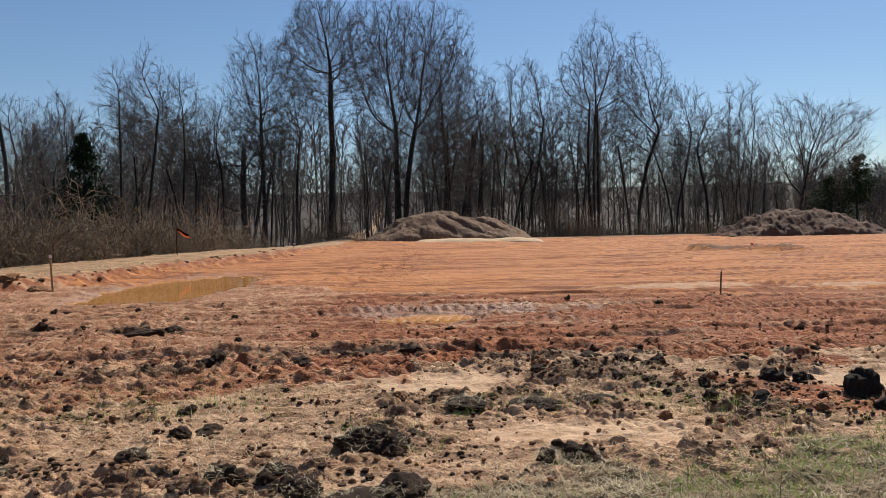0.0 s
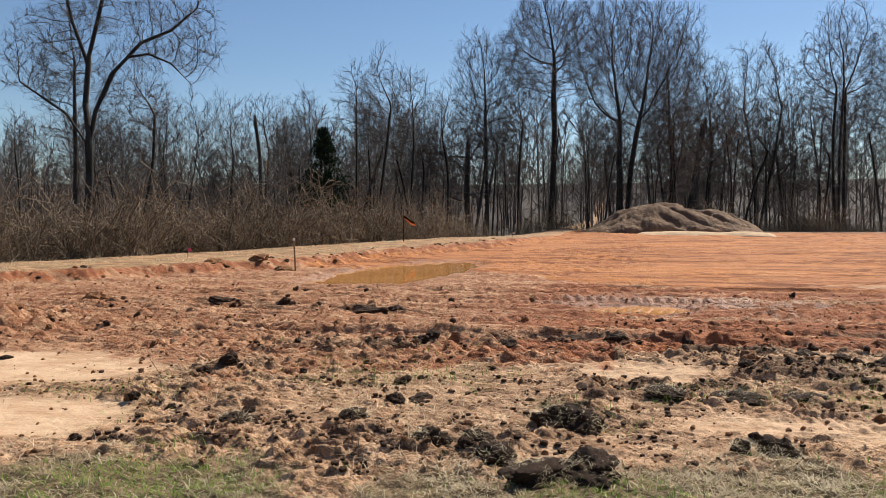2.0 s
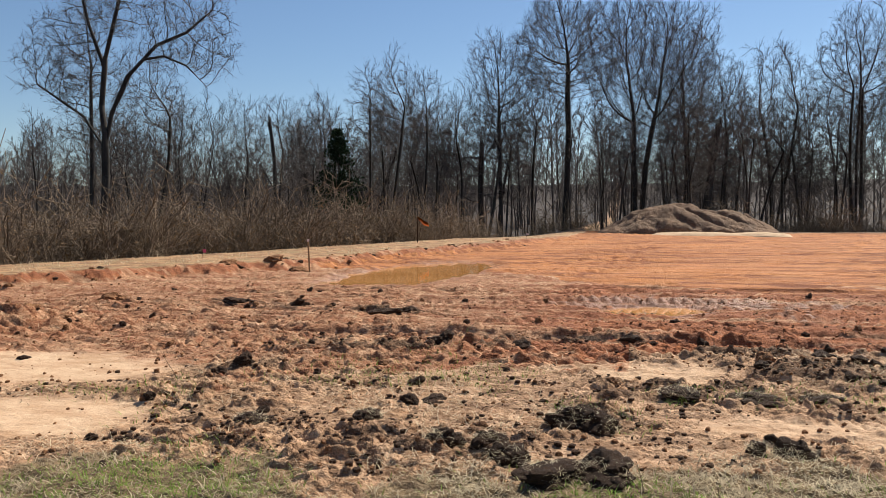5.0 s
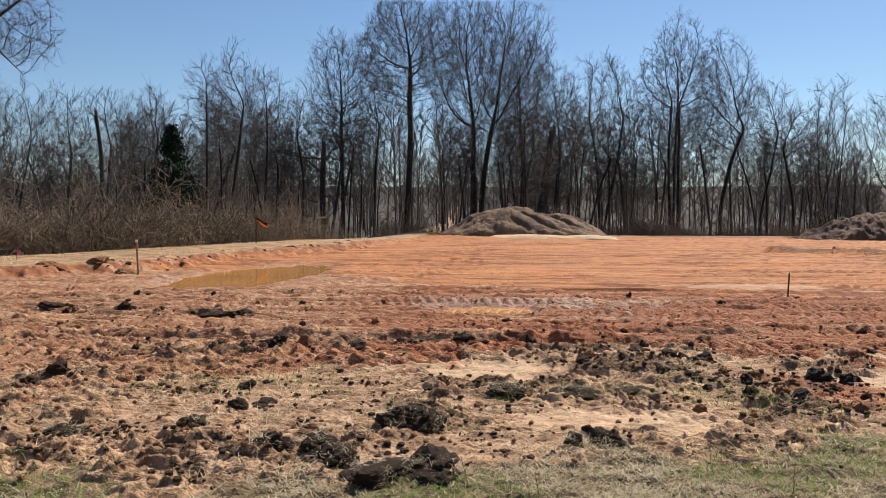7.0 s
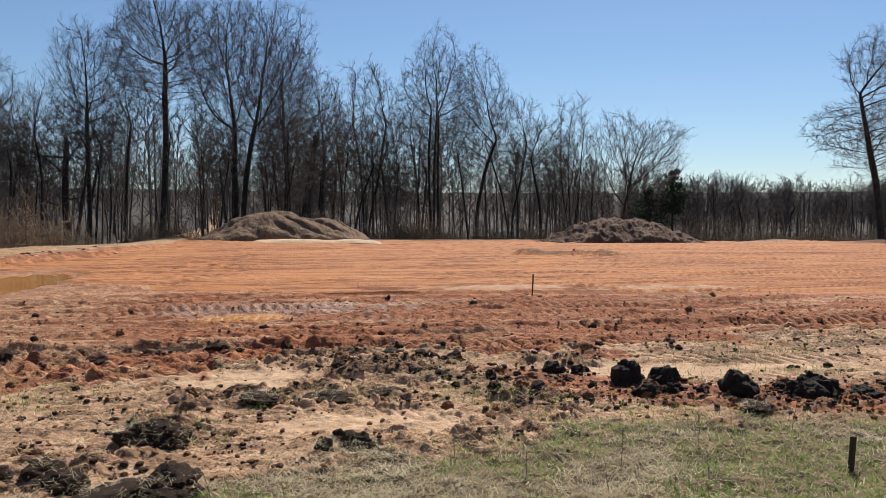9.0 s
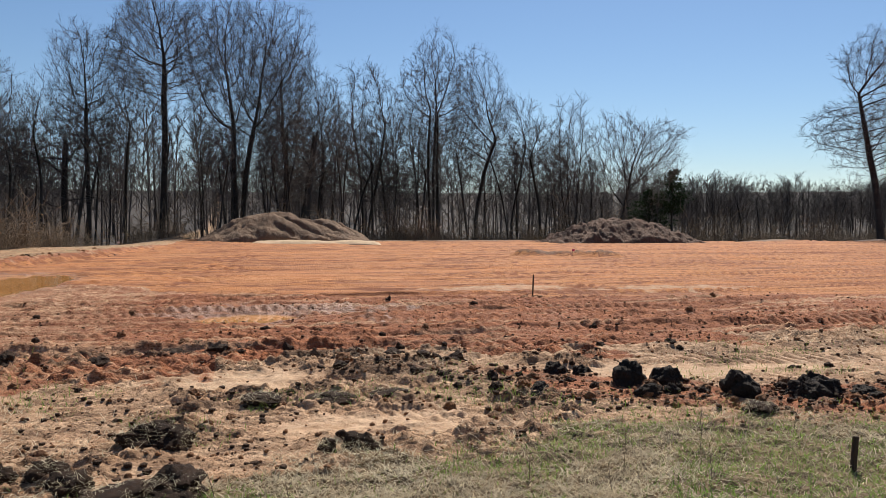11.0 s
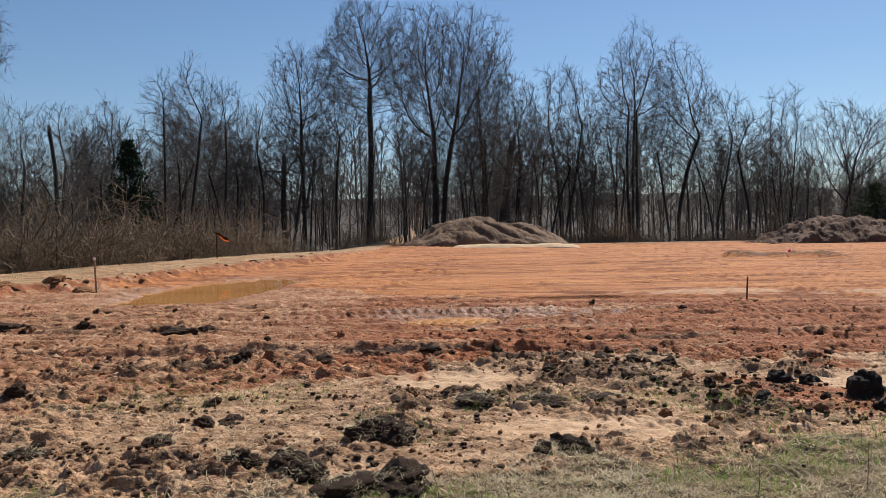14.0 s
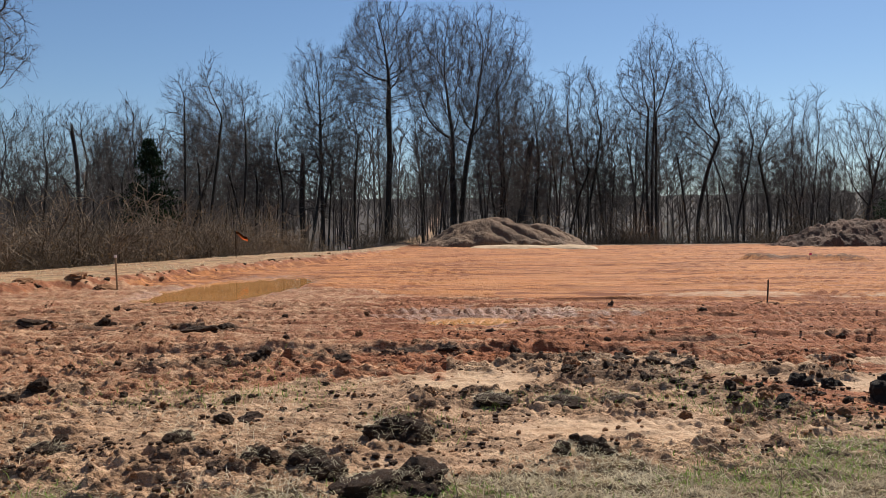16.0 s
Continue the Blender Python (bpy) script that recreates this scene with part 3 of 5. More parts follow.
def tree_meshes(seed, girth, lobes, tips=1200, trunk_top=None, lean=(0, 0), stems=1, spread=0.1, twig=3, sub=2, fineness=0.0108, wiggle=0.03, lift=0.14, limbs=(), step=0.48, twig_len=0.95, fork_at=0.5):
    """Trunk and crown of a bare broadleaf tree at the origin. lobes: (x, y, z, rx, ry, rz, share) of the crown's rounded masses. The branches grow
    piece by piece from the trunk towards free room in the crown, and thicken by the number of twigs that they carry."""
    rng = np.random.default_rng(seed)
    high = max(q[2] + q[5] for q in lobes)
    foot = min(q[2] - q[5] for q in lobes)
    top = trunk_top or foot + fork_at * (high - foot)
    nodes, parents = [np.array([0, 0, -0.4])], [-1]
    for k in range(stems):
        a = rng.random() * 1.2 + k * 6.28 / max(stems, 1)
        out = spread * np.array([math.cos(a), 0.7 * math.sin(a)]) if stems > 1 else np.zeros(2)
        way, p, line = np.array([lean[0] + out[0], lean[1] + out[1], 1.0]), np.array([girth * np.sign(out[0]) * 0.5, girth * np.sign(out[1]) * 0.5, -0.4]), []
        for i in range(10):
            way = unit(way + rng.normal(0, wiggle, 3) * [1, 1, 0.2])
            p = p + way * (top + 0.4) * rng.uniform(0.96, 1.04) / 10
            line.append(p)
        chain(nodes, parents, line, 0)
    for pts in limbs:
        near = int(np.argmin([np.linalg.norm(q - np.asarray(pts[0])) for q in nodes]))
        chain(nodes, parents, pts[1:], near)
    # free room in the crown
    free, total = [], sum(q[6] for q in lobes)
    for cx, cy, cz, rx, ry, rz, share in lobes:
        n = int(1.9 * tips * share / total)
        d = unit(rng.normal(0, 1, (n, 3))) * (rng.random(n) ** 0.38)[:, None]
        wob = 1 + 0.13 * np.sin(3.1 * np.arctan2(d[:, 1], d[:, 0]) + seed) + 0.10 * np.sin(4.7 * d[:, 2] + 2 * seed)
        free.append(np.array([cx, cy, cz]) + d * np.array([rx, ry, rz]) * wob[:, None])
    free = np.vstack(free)
    N = np.array(nodes)
    P = list(parents)
    kids = np.zeros(len(N), int)
    d2 = ((free[:, None] - N[None]) ** 2).sum(-1)
    # leave the lower trunk bare
    d2[:, (N[:, 2] < 0.75 * foot) & (np.arange(len(N)) > 0)] = 1e9
    d2[:, 0] = 1e9
    near, dist = d2.argmin(1), d2.min(1)
    way = unit(np.vstack([[[0, 0, 1.0]], N[1:] - N[np.array(P[1:])]]))
    for _ in range(int(2.6 * (high - foot) / step)):
        if not len(free):
            break
        pull = unit(free - N[near])
        total = np.zeros((len(N), 3))
        np.add.at(total, near, pull)
        src = np.unique(near)
        src = src[kids[src] < 3]
        if not len(src):
            break
        w = unit(unit(total[src]) + 0.4 * way[src] + rng.normal(0, 0.09, (len(src), 3)) + np.array([0, 0, lift]))
        fresh = N[src] + w * step * rng.uniform(0.8, 1.15, (len(src), 1))
        base = len(N)
        kids[src] += 1
        N, kids, way = np.vstack([N, fresh]), np.concatenate([kids, np.zeros(len(src), int)]), np.vstack([way, w])
        P.extend(src.tolist())
        d2 = ((free[:, None] - fresh[None]) ** 2).sum(-1)
        k, m = d2.argmin(1), d2.min(1)
        better = m < dist
        near, dist = np.where(better, base + k, near), np.where(better, m, dist)
        alive = dist > (1.2 * step) ** 2
        free, near, dist = free[alive], near[alive], dist[alive]
    P = np.array(P)
    load = np.zeros(len(N))
    load[np.bincount(P[1:], minlength=len(N)) == 0] = 1
    for i in range(len(N) - 1, 0, -1):
        load[P[i]] += load[i]
    thin = fineness * 1.15
    power = min(max(math.log(max(load[0] / stems, 3)) / math.log(max(0.85 * girth / thin, 2)), 2.0), 3.2)
    R = thin * np.maximum(load, 1) ** (1 / power)
    R = np.minimum(R, girth) * (1 + 0.35 * np.exp(-np.maximum(N[:, 2], 0) / (2.5 * girth)))
    e = np.arange(1, len(N))
    pa = P[e]
    rb = R[e]
    ra = np.minimum(R[pa], rb * 1.35)
    thick = rb > 0.045
    wood = limbs_of(N[pa[thick]], N[e[thick]], ra[thick], rb[thick], 7 if girth > 0.2 else 5)
    fine = [limbs_of(N[pa[~thick]], N[e[~thick]], ra[~thick], rb[~thick], 3)]
    # twigs along the outer branches
    bear = e[load[e] < 12]
    n = len(bear) * twig
    b = np.repeat(bear, twig)
    q = N[P[b]] + (N[b] - N[P[b]]) * rng.random((n, 1))
    side = unit(np.cross(way[b], rng.normal(0, 1, (n, 3))))
    w = unit(way[b] * 0.75 + side * rng.uniform(0.4, 0.85, (n, 1)) + np.array([0, 0, 0.18]))
    ln = twig_len * rng.uniform(0.45, 1.2, n)
    tw = grow(rng, q, w, ln, 1, 0.05, np.full(n, 0.1))
    fine.append(tubes(tw, np.full(n, fineness * 0.85), np.full(n, fineness * 0.5), 3))
    if sub:
        q, w, l, _ = fork(rng, tw, ln, np.full(n, fineness), np.full(n, fineness), sub, 0.25, 1.0, 38, 0.6, 0.35)
        fine.append(tubes(grow(rng, q, w, np.maximum(l, 0.2), 1, 0.05, np.full(len(q), 0.15)), np.full(len(q), fineness * 0.65), np.full(len(q), fineness * 0.4), 3))
    return wood, join(fine)


def bare_tree(seed, x, y, label, group="", name="bare_tree", ground=None, **kw):
    wood, fine = tree_meshes(seed, **kw)
    root = empty(name, pose(x, y, height(x, y) if ground is None else ground))
    part_mesh("trunk", mesh_np("trunk", *wood, M_BARK), root)
    part_mesh("crown", mesh_np("crown", *fine, M_TWIG), root, "fine bare grey twigs")
    return tagged(root, label, "tree", group)


def at(slope, depth):
    """Plan place on a bearing from where the camera stands."""
    return slope * depth + 0.095, depth + 0.087


def rise(up, depth):
    return 1.55 + up * depth


EDGE_GROUP = "tall bare trees at the wood's edge"


def stand(seed, slope, depth, up, rx, rz, label, girth, shift=0.0, lobes=None, **kw):
    """A tree on that bearing whose rounded crown is rx, rz in half width and half height, under its top."""
    x, y = at(slope, depth)
    g = height(x, y)
    top = rise(up, depth) - g
    c = [(shift, 0, top - rz, rx, rx * 0.9, rz, 1)] if lobes is None else [(a, 0, z - g, q, 0.85 * q, r, n) for a, z, q, r, n in lobes]
    return bare_tree(seed, x, y, label, EDGE_GROUP, ground=g, girth=girth, lobes=c, **kw)


stand(1, -0.084, 79, 0.288, 5.5, 7.0, "tall slender bare tree with a forked upper trunk", 0.40, tips=1500, fork_at=0.42)
stand(2, -0.163, 74, 0.216, 3.8, 5.6, "bare grey tree with an upright oval crown", 0.30, tips=1150, fork_at=0.4)
stand(3, 0.004, 76, 0.272, 6.1, 7.9, "broad bare tree with a round dense crown", 0.40, tips=2500, stems=2, spread=0.07, fork_at=0.22, shift=0.4, lift=0.22)
stand(4, 0.058, 80, 0.222, 4.2, 6.9, "bare tree whose crown merges with its neighbour", 0.28, tips=1300, fork_at=0.35)
stand(5, 0.100, 83, 0.17, 3.3, 5.7, "bare tree with fine spreading twigs", 0.24, tips=800, fork_at=0.35)
stand(6, 0.155, 84, 0.195, 3.6, 6.4, "thin-crowned bare tree with pale upper branches", 0.22, tips=600, stems=2, spread=0.05, fork_at=0.5)
stand(7, 0.245, 84, 0.242, 4.4, 8.0, "tall bare tree with several upright stems", 0.27, tips=1050, stems=3, spread=0.09, fork_at=0.45)
stand(8, 0.300, 82, 0.206, 3.7, 6.8, "bare tree with a bent trunk and round top", 0.28, tips=1100, wiggle=0.05, fork_at=0.4)
stand(9, 0.345, 80, 0.165, 2.8, 5.0, "medium bare tree with crooked limbs", 0.19, tips=650, stems=2, spread=0.1, wiggle=0.05)
stand(10, 0.388, 78, 0.140, 3.0, 4.4, "medium bare tree with crooked limbs", 0.19, tips=650, wiggle=0.05)
stand(11, 0.432, 71, 0.155, 2.4, 5.0, "vase-shaped bare tree with several upright stems", 0.14, tips=650, stems=4, spread=0.16, lift=0.4, trunk_top=4.5)
stand(12, 0.497, 71, 0.146, 0, 0, "spreading bare tree with many leaning stems behind a soil heap", 0.17, lobes=((0.3, 7.6, 3.2, 4.0, 1.0), (4.0, 7.9, 3.3, 3.2, 1.0)), tips=1100, trunk_top=2.2, stems=4, spread=0.5, lift=0.25)
stand(13, 0.925, 68, 0.300, 0, 0, "large broad-crowned bare tree standing apart", 0.42, lobes=((0, 10.4, 6.8, 4.4, 1.5), (0.5, 16.8, 4.6, 4.6, 1.0)), tips=2500, trunk_top=15.5, lift=0.05)
stand(14, -0.302, 62, 0.195, 2.3, 3.8, "slim bare tree with arching top branches", 0.17, tips=520, wiggle=0.06)
stand(15, -0.262, 63, 0.175, 1.9, 3.6, "slim bare tree with upright twigs", 0.15, tips=430)
stand(16, -0.335, 60, 0.200, 1.4, 4.2, "straight slim bare tree", 0.13, tips=400, wiggle=0.015, fork_at=0.7)
stand(17, -0.655, 48, 0.228, 2.6, 4.4, "dark bare tree with two leaning upper trunks", 0.25, tips=850, stems=2, spread=0.2)
stand(18, -0.463, 58, 0.145, 2.5, 4.0, "bare tree with a broken ivy-dark top", 0.17, tips=600)
stand(19, -0.592, 52, 0.165, 3.4, 4.8, "rounded bare tree of fine twigs", 0.18, tips=950, stems=3, spread=0.2, trunk_top=4.0)
stand(20, -0.215, 66, 0.155, 2.1, 4.4, "slim bare tree between taller ones", 0.15, tips=450)
stand(21, -0.125, 84, 0.175, 2.8, 5.7, "slim bare tree between taller ones", 0.19, tips=600)
stand(23, -0.40, 66, 0.155, 2.6, 4.6, "slim bare tree between taller ones", 0.16, tips=520)
stand(24, -0.52, 60, 0.148, 2.8, 4.4, "rounded bare tree of fine twigs", 0.16, tips=600, stems=2, spread=0.12)
# the great tree by the bank, with an arching limb
stand(30, -0.735, 42, 0.30, 0, 0, "great dark bare tree with a long arching limb", 0.36,
      lobes=((0.8, 16.0, 3.6, 4.0, 1.0), (-2.6, 10.8, 2.6, 2.8, 0.55), (6.1, 11.2, 3.0, 1.9, 0.8), (6.0, 14.0, 2.9, 2.2, 0.5), (1.6, 13.4, 2.2, 2.0, 0.3)), tips=1500, trunk_top=7.9, lift=0.08, twig_len=0.65, fineness=0.009, step=0.4,
      limbs=(((0, 0, 7.6), (0.3, 0, 9.5), (0.55, 0.1, 12.3), (1.3, 0.2, 15.0), (2.0, 0.2, 17.5)), ((0.5, 0.1, 12.0), (-0.4, 0, 14.2), (-0.9, -0.2, 16.8)),
             ((0, 0, 7.4), (1.1, -0.2, 9.0), (2.3, -0.3, 11.1), (3.4, -0.3, 12.0), (4.7, -0.4, 12.1), (6.1, -0.4, 11.5), (7.3, -0.3, 10.3)),
             ((2.3, -0.3, 11.1), (3.8, 0.3, 12.9), (5.6, 0.6, 13.6), (7.2, 0.7, 14.8)), ((0, 0, 7.0), (-1.2, 0.3, 9.0), (-2.8, 0.4, 10.0), (-4.3, 0.3, 11.0))))
stand(31, -0.750, 43.5, 0.31, 2.3, 5.8, "straight dark bare trunk beside the great tree", 0.22, tips=600, wiggle=0.015, fork_at=0.6)


# broken trunks
def snag(seed, slope, depth, up, girth, lean, limbs, label):
    x, y = at(slope, depth)
    g = height(x, y)
    rng = np.random.default_rng(seed)
    h = rise(up, depth) - g
    trunk = grow(rng, np.array([[0, 0, -0.4]]), np.array([[lean, 0, 1.0]]), np.array([h]), 10, 0.03, 0.0)
    wood = [tubes(trunk, np.array([girth]), np.array([girth * 0.62]), 8)]
    tip = trunk[:, -1]
    for _ in range(4):
        wood.append(tubes(grow(rng, tip + rng.normal(0, girth * 0.25, (1, 3)) - [0, 0, 0.3], np.array([[lean, 0, 1.0]]), np.array([0.8]), 2, 0.05, 0), np.array([girth * 0.3]), np.array([0.01]), 5))
    root = empty("broken_tree", pose(x, y, g))
    part_mesh("trunk", mesh_np("trunk", *join(wood), M_BARK), root)
    for u, way, ln, r, lf in limbs:
        s = np.array([[np.interp(u * 10, range(11), trunk[0, :, c]) for c in range(3)]])
        b = grow(rng, s, np.array([way], float), np.array([ln]), 6, 0.12, np.array([lf]))
        bits = [tubes(b, np.array([r]), np.array([0.02]), 5)]
        p, w, l, rr = fork(rng, b, np.array([ln]), np.array([r]), np.array([0.02]), 5, 0.4, 1, 45, 0.35)
        bits.append(tubes(grow(rng, p, w, l, 3, 0.15, np.zeros(len(p))), rr, rr * 0.3, 4))
        part_mesh("limb", mesh_np("limb", *join(bits), M_BARK), root)
    tagged(root, label, "tree", EDGE_GROUP)


snag(41, -0.186, 71, 0.092, 0.34, 0.0, ((0.86, (-1, 0, 0.05), 5.5, 0.10, 0.05), (0.72, (-0.8, 0.1, 0.6), 4.5, 0.12, 0.2), (0.78, (0.5, 0, 0.8), 3.5, 0.1, 0.6), (0.45, (-0.9, -0.2, 0.1), 3.0, 0.07, 0.0), (0.5, (0.9, 0, 0.3), 3, 0.06, 0.1)), "dead broken tree with bare stubs of side limbs")
snag(42, 0.073, 77, 0.108, 0.42, 0.13, ((0.6, (0.8, 0, 0.5), 3.0, 0.1, 0.2), (0.75, (-0.7, 0, 0.6), 3.0, 0.09, 0.3)), "leaning snapped trunk behind the soil heap")
snag(43, -0.466, 56, 0.128, 0.2, 0.0, ((0.6, (0.7, 0, 0.7), 2.6, 0.06, 0.4), (0.5, (-0.7, 0, 0.7), 2.6, 0.06, 0.4)), "slim broken trunk wrapped in dark vine")


# woodland behind the edge
def skyline(s):
    return np.interp(s, (-1.2, -0.87, -0.8, -0.6, -0.5, -0.45, -0.34, -0.27, -0.2, -0.1, 0, 0.1, 0.16, 0.3, 0.35, 0.45, 0.55, 0.60, 0.7, 0.85, 1.1),
                     (0.16, 0.150, 0.17, 0.145, 0.120, 0.135, 0.175, 0.16, 0.15, 0.165, 0.175, 0.145, 0.16, 0.16, 0.13, 0.105, 0.09, 0.066, 0.064, 0.07, 0.09))


WOOD_GROUP = "bare woodland trees"
protos = []
for k, (rx, cz, rz, girth, kw) in enumerate(((1.7, 8.0, 4.0, 0.12, {}), (1.1, 8.5, 3.6, 0.09, {}), (2.5, 7.4, 4.6, 0.15, {}), (1.9, 7.8, 4.3, 0.10, dict(stems=2, spread=0.06)),
                                             (2.3, 7.6, 4.4, 0.13, dict(wiggle=0.06)), (1.4, 7.2, 4.8, 0.08, dict(lean=(0.05, 0))))):
    protos.append(tree_meshes(100 + k, girth, [(0, 0, cz, rx, rx, rz, 1)], tips=260, twig=3, sub=1, fineness=0.010, step=0.42, twig_len=0.75, **kw))
proto_meshes = [(mesh_np("trunk", *w, M_BARK), mesh_np("crown", *f, M_TWIG)) for w, f in protos]
LABELS = ("slim straight bare woodland tree with upright twigs", "thin bare pole tree in the wood", "bare woodland tree with a fuller crown", "twin-stemmed slim bare tree",
          "crooked bare woodland tree", "young leaning bare sapling in the wood")


def in_woods(x, y):
    edge = np.interp(y, EDGE_Y, EDGE_X) - x
    return edge > 1.5 or (y > 66.5 and x > -4)


rng = random.Random(5)
firsts = {}
count = 0
while count < 125:
    s = rng.uniform(-1.0, 1.0)
    far = s > 0.56
    d = rng.uniform(98, 150) if far else rng.uniform(24 if s < -0.35 else 66, 92)
    if s < -0.35 and d < 42 and rng.random() < 0.6:
        continue
    x, y = at(s, d)
    if not in_woods(x, y) or (abs(s + 0.376) < 0.035 and d < 60):
        continue
    g = height(x, y)
    up = float(skyline(s)) * rng.uniform(0.6, 1.0)
    tall = max(rise(up, d) - g, 4.5)
    k = rng.randrange(6) if not far else rng.choice((2, 3, 4, 2))
    sc = tall / 12.0
    m = pose(x, y, g, 0, 0, rng.uniform(0, 360)) @ Matrix.Diagonal((sc * rng.uniform(0.9, 1.25), sc * rng.uniform(0.9, 1.25), sc, 1))
    if k not in firsts:
        root = empty("woodland_tree", m)
        part_mesh("trunk", proto_meshes[k][0], root)
        part_mesh("crown", proto_meshes[k][1], root)
        firsts[k] = tagged(root, LABELS[k], "tree", WOOD_GROUP)
        root.matrix_basis = m
    else:
        ob = copy_thing(firsts[k], Matrix())
        ob.matrix_basis = m
    count += 1


# brush under the trees
def brush_clump(rng, n, tall, wide):
    st = np.stack([rng.normal(0, wide, n), rng.normal(0, wide, n), np.full(n, -0.12)], 1)
    way = np.stack([rng.normal(0, 0.6, n), rng.normal(0, 0.6, n), np.ones(n)], 1)
    ln = tall * rng.uniform(0.5, 1.1, n)
    pts = grow(rng, st, way, ln, 3, 0.22, np.full(n, -0.1))
    bits = [tubes(pts, np.full(n, 0.007), np.full(n, 0.0035), 3)]
    p, w, l, r = fork(rng, pts, ln, np.full(n, 0.007), np.full(n, 0.0035), 8, 0.06, 1.0, 62, 0.42)
    b = grow(rng, p, w, l, 1, 0.15, np.full(len(p), 0.2))
    bits.append(tubes(b, np.full(len(p), 0.0046), np.full(len(p), 0.003), 3))
    p2, w2, l2, r2 = fork(rng, b, l, np.full(len(p), 0.0046), np.full(len(p), 0.003), 2, 0.2, 1.0, 55, 0.6)
    b2 = grow(rng, p2, w2, np.maximum(l2, 0.2), 1, 0.1, np.full(len(p2), 0.2))
    bits.append(tubes(b2, np.full(len(p2), 0.0038), np.full(len(p2), 0.0024), 3))
    return join(bits), b2.reshape(-1, 3)


def build_brush():
    rng = np.random.default_rng(77)
    clumps = [brush_clump(rng, 10, 1.0, 0.24) for _ in range(5)]
    bits, tips = [], []
    made = 0
    while made < 620:
        s = rng.uniform(-1.05, 1.0) if made % 2 else rng.uniform(-1.0, -0.2)
        far = s > 0.56
        if s < -0.12:
            d = rng.uniform(18, 75)
        else:
            d = rng.uniform(67, 84) if not far else rng.uniform(70, 110)
        x, y = at(s, d)
        if not in_woods(x, y):
            continue
        e = np.interp(y, EDGE_Y, EDGE_X) - x
        if s < -0.12 and e > (22 if made % 2 else 7):
            continue
        tall = (rng.uniform(1.2, 2.6) if made % 3 else rng.uniform(2.8, 5.5)) * (0.75 if s < -0.12 and e < 8 else 1.0)
        (v, f), t = clumps[made % 5]
        a = rng.uniform(0, 6.28)
        ca, sa = math.cos(a), math.sin(a)
        R = np.array([[ca, -sa, 0], [sa, ca, 0], [0, 0, 1]])
        sc = np.array([tall * 0.9, tall * 0.9, tall])
        o = np.array([x, y, height(x, y)])
        sv = v @ R.T
        bits.append((sv * sc + o, f))
        tips.append((t @ R.T) * sc + o)
        made += 1
    v, f = join(bits)
    tagged(new("brush", mesh_np("brush", v, f, M_BRUSH)), "tangled brown leafless brush under the trees", "brush", kind="stuff")
    tp = np.vstack(tips)
    tp = tp[rng.random(len(tp)) < 0.4]
    n = len(tp)
    a, b = unit(rng.normal(0, 1, (n, 3))), unit(rng.normal(0, 1, (n, 3)))
    sz = rng.uniform(0.03, 0.085, n)[:, None]
    q = np.stack([tp, tp + a * sz + b * sz * 0.4, tp + a * 2 * sz, tp + a * sz - b * sz * 0.4], 1).reshape(-1, 3)
    tagged(new("dry_leaves", mesh_np("dry_leaves", q, np.arange(4 * n).reshape(n, 4), M_DRYLEAF)), "withered tan leaves clinging to the brush", "leaves", kind="stuff")


build_brush()


# the wood's depth and the far wooded rise
def build_far_woods():
    rng = np.random.default_rng(88)
    kinds = []
    for k in range(6):
        t = grow(rng, np.array([[0, 0, -0.05]]), np.array([[0, 0, 1.0]]), np.array([1.0]), 4, 0.03, 0.1)
        bits = [tubes(t, np.array([0.008]), np.array([0.002]), 4)]
        p, w, l, r = fork(rng, t, np.array([1.0]), np.array([0.012]), np.array([0.002]), 15, 0.18, 0.98, 42, 0.34, 0.55)
        b = grow(rng, p, w, l, 2, 0.1, np.full(len(p), 0.35))
        bits.append(tubes(b, np.full(len(p), 0.0035), np.full(len(p), 0.0015), 3))
        p, w, l, r = fork(rng, b, l, np.full(len(p), 0.0035), np.full(len(p), 0.0015), 6, 0.2, 1.0, 42, 0.5)
        b = grow(rng, p, w, l, 1, 0.1, np.full(len(p), 0.2))
        bits.append(tubes(b, np.full(len(p), 0.0022), np.full(len(p), 0.0014), 3))
        kinds.append(join(bits))
    bits = []
    while len(bits) < 1150:
        s = rng.uniform(-1.1, 0.6) if len(bits) % 5 < 3 else rng.uniform(0.5, 1.15)
        d = rng.uniform(92, 165) if s > -0.35 else rng.uniform(60, 130)
        if s > 0.56:
            d = rng.uniform(105, 160)
        elif rng.random() < 0.2:
            d = rng.uniform(150, 220)
        x, y = at(s, d)
        g = height(x, y)
        tall = max(rise(float(skyline(s)) * (rng.uniform(0.5, 1.02) * (0.9 + 0.2 * math.sin(31 * s) * math.sin(13 * s)) if s > 0.56 else rng.uniform(0.28, 0.48) if len(bits) % 3 else rng.uniform(0.5, 0.85)), d) - g, 5)
        v, f = kinds[len(bits) % 6]
        a = rng.uniform(0, 6.28)
        R = np.array([[math.cos(a), -math.sin(a), 0], [math.sin(a), math.cos(a), 0], [0, 0, 1]])
        bits.append((v @ R.T * np.array([tall * 1.15, tall * 1.15, tall]) + [x, y, g], f))
    tagged(new("far_woods", mesh_np("far_woods", *join(bits), M_TWIG)), "dense grey-brown leafless woodland in the distance", "woods", kind="stuff")


build_far_woods()


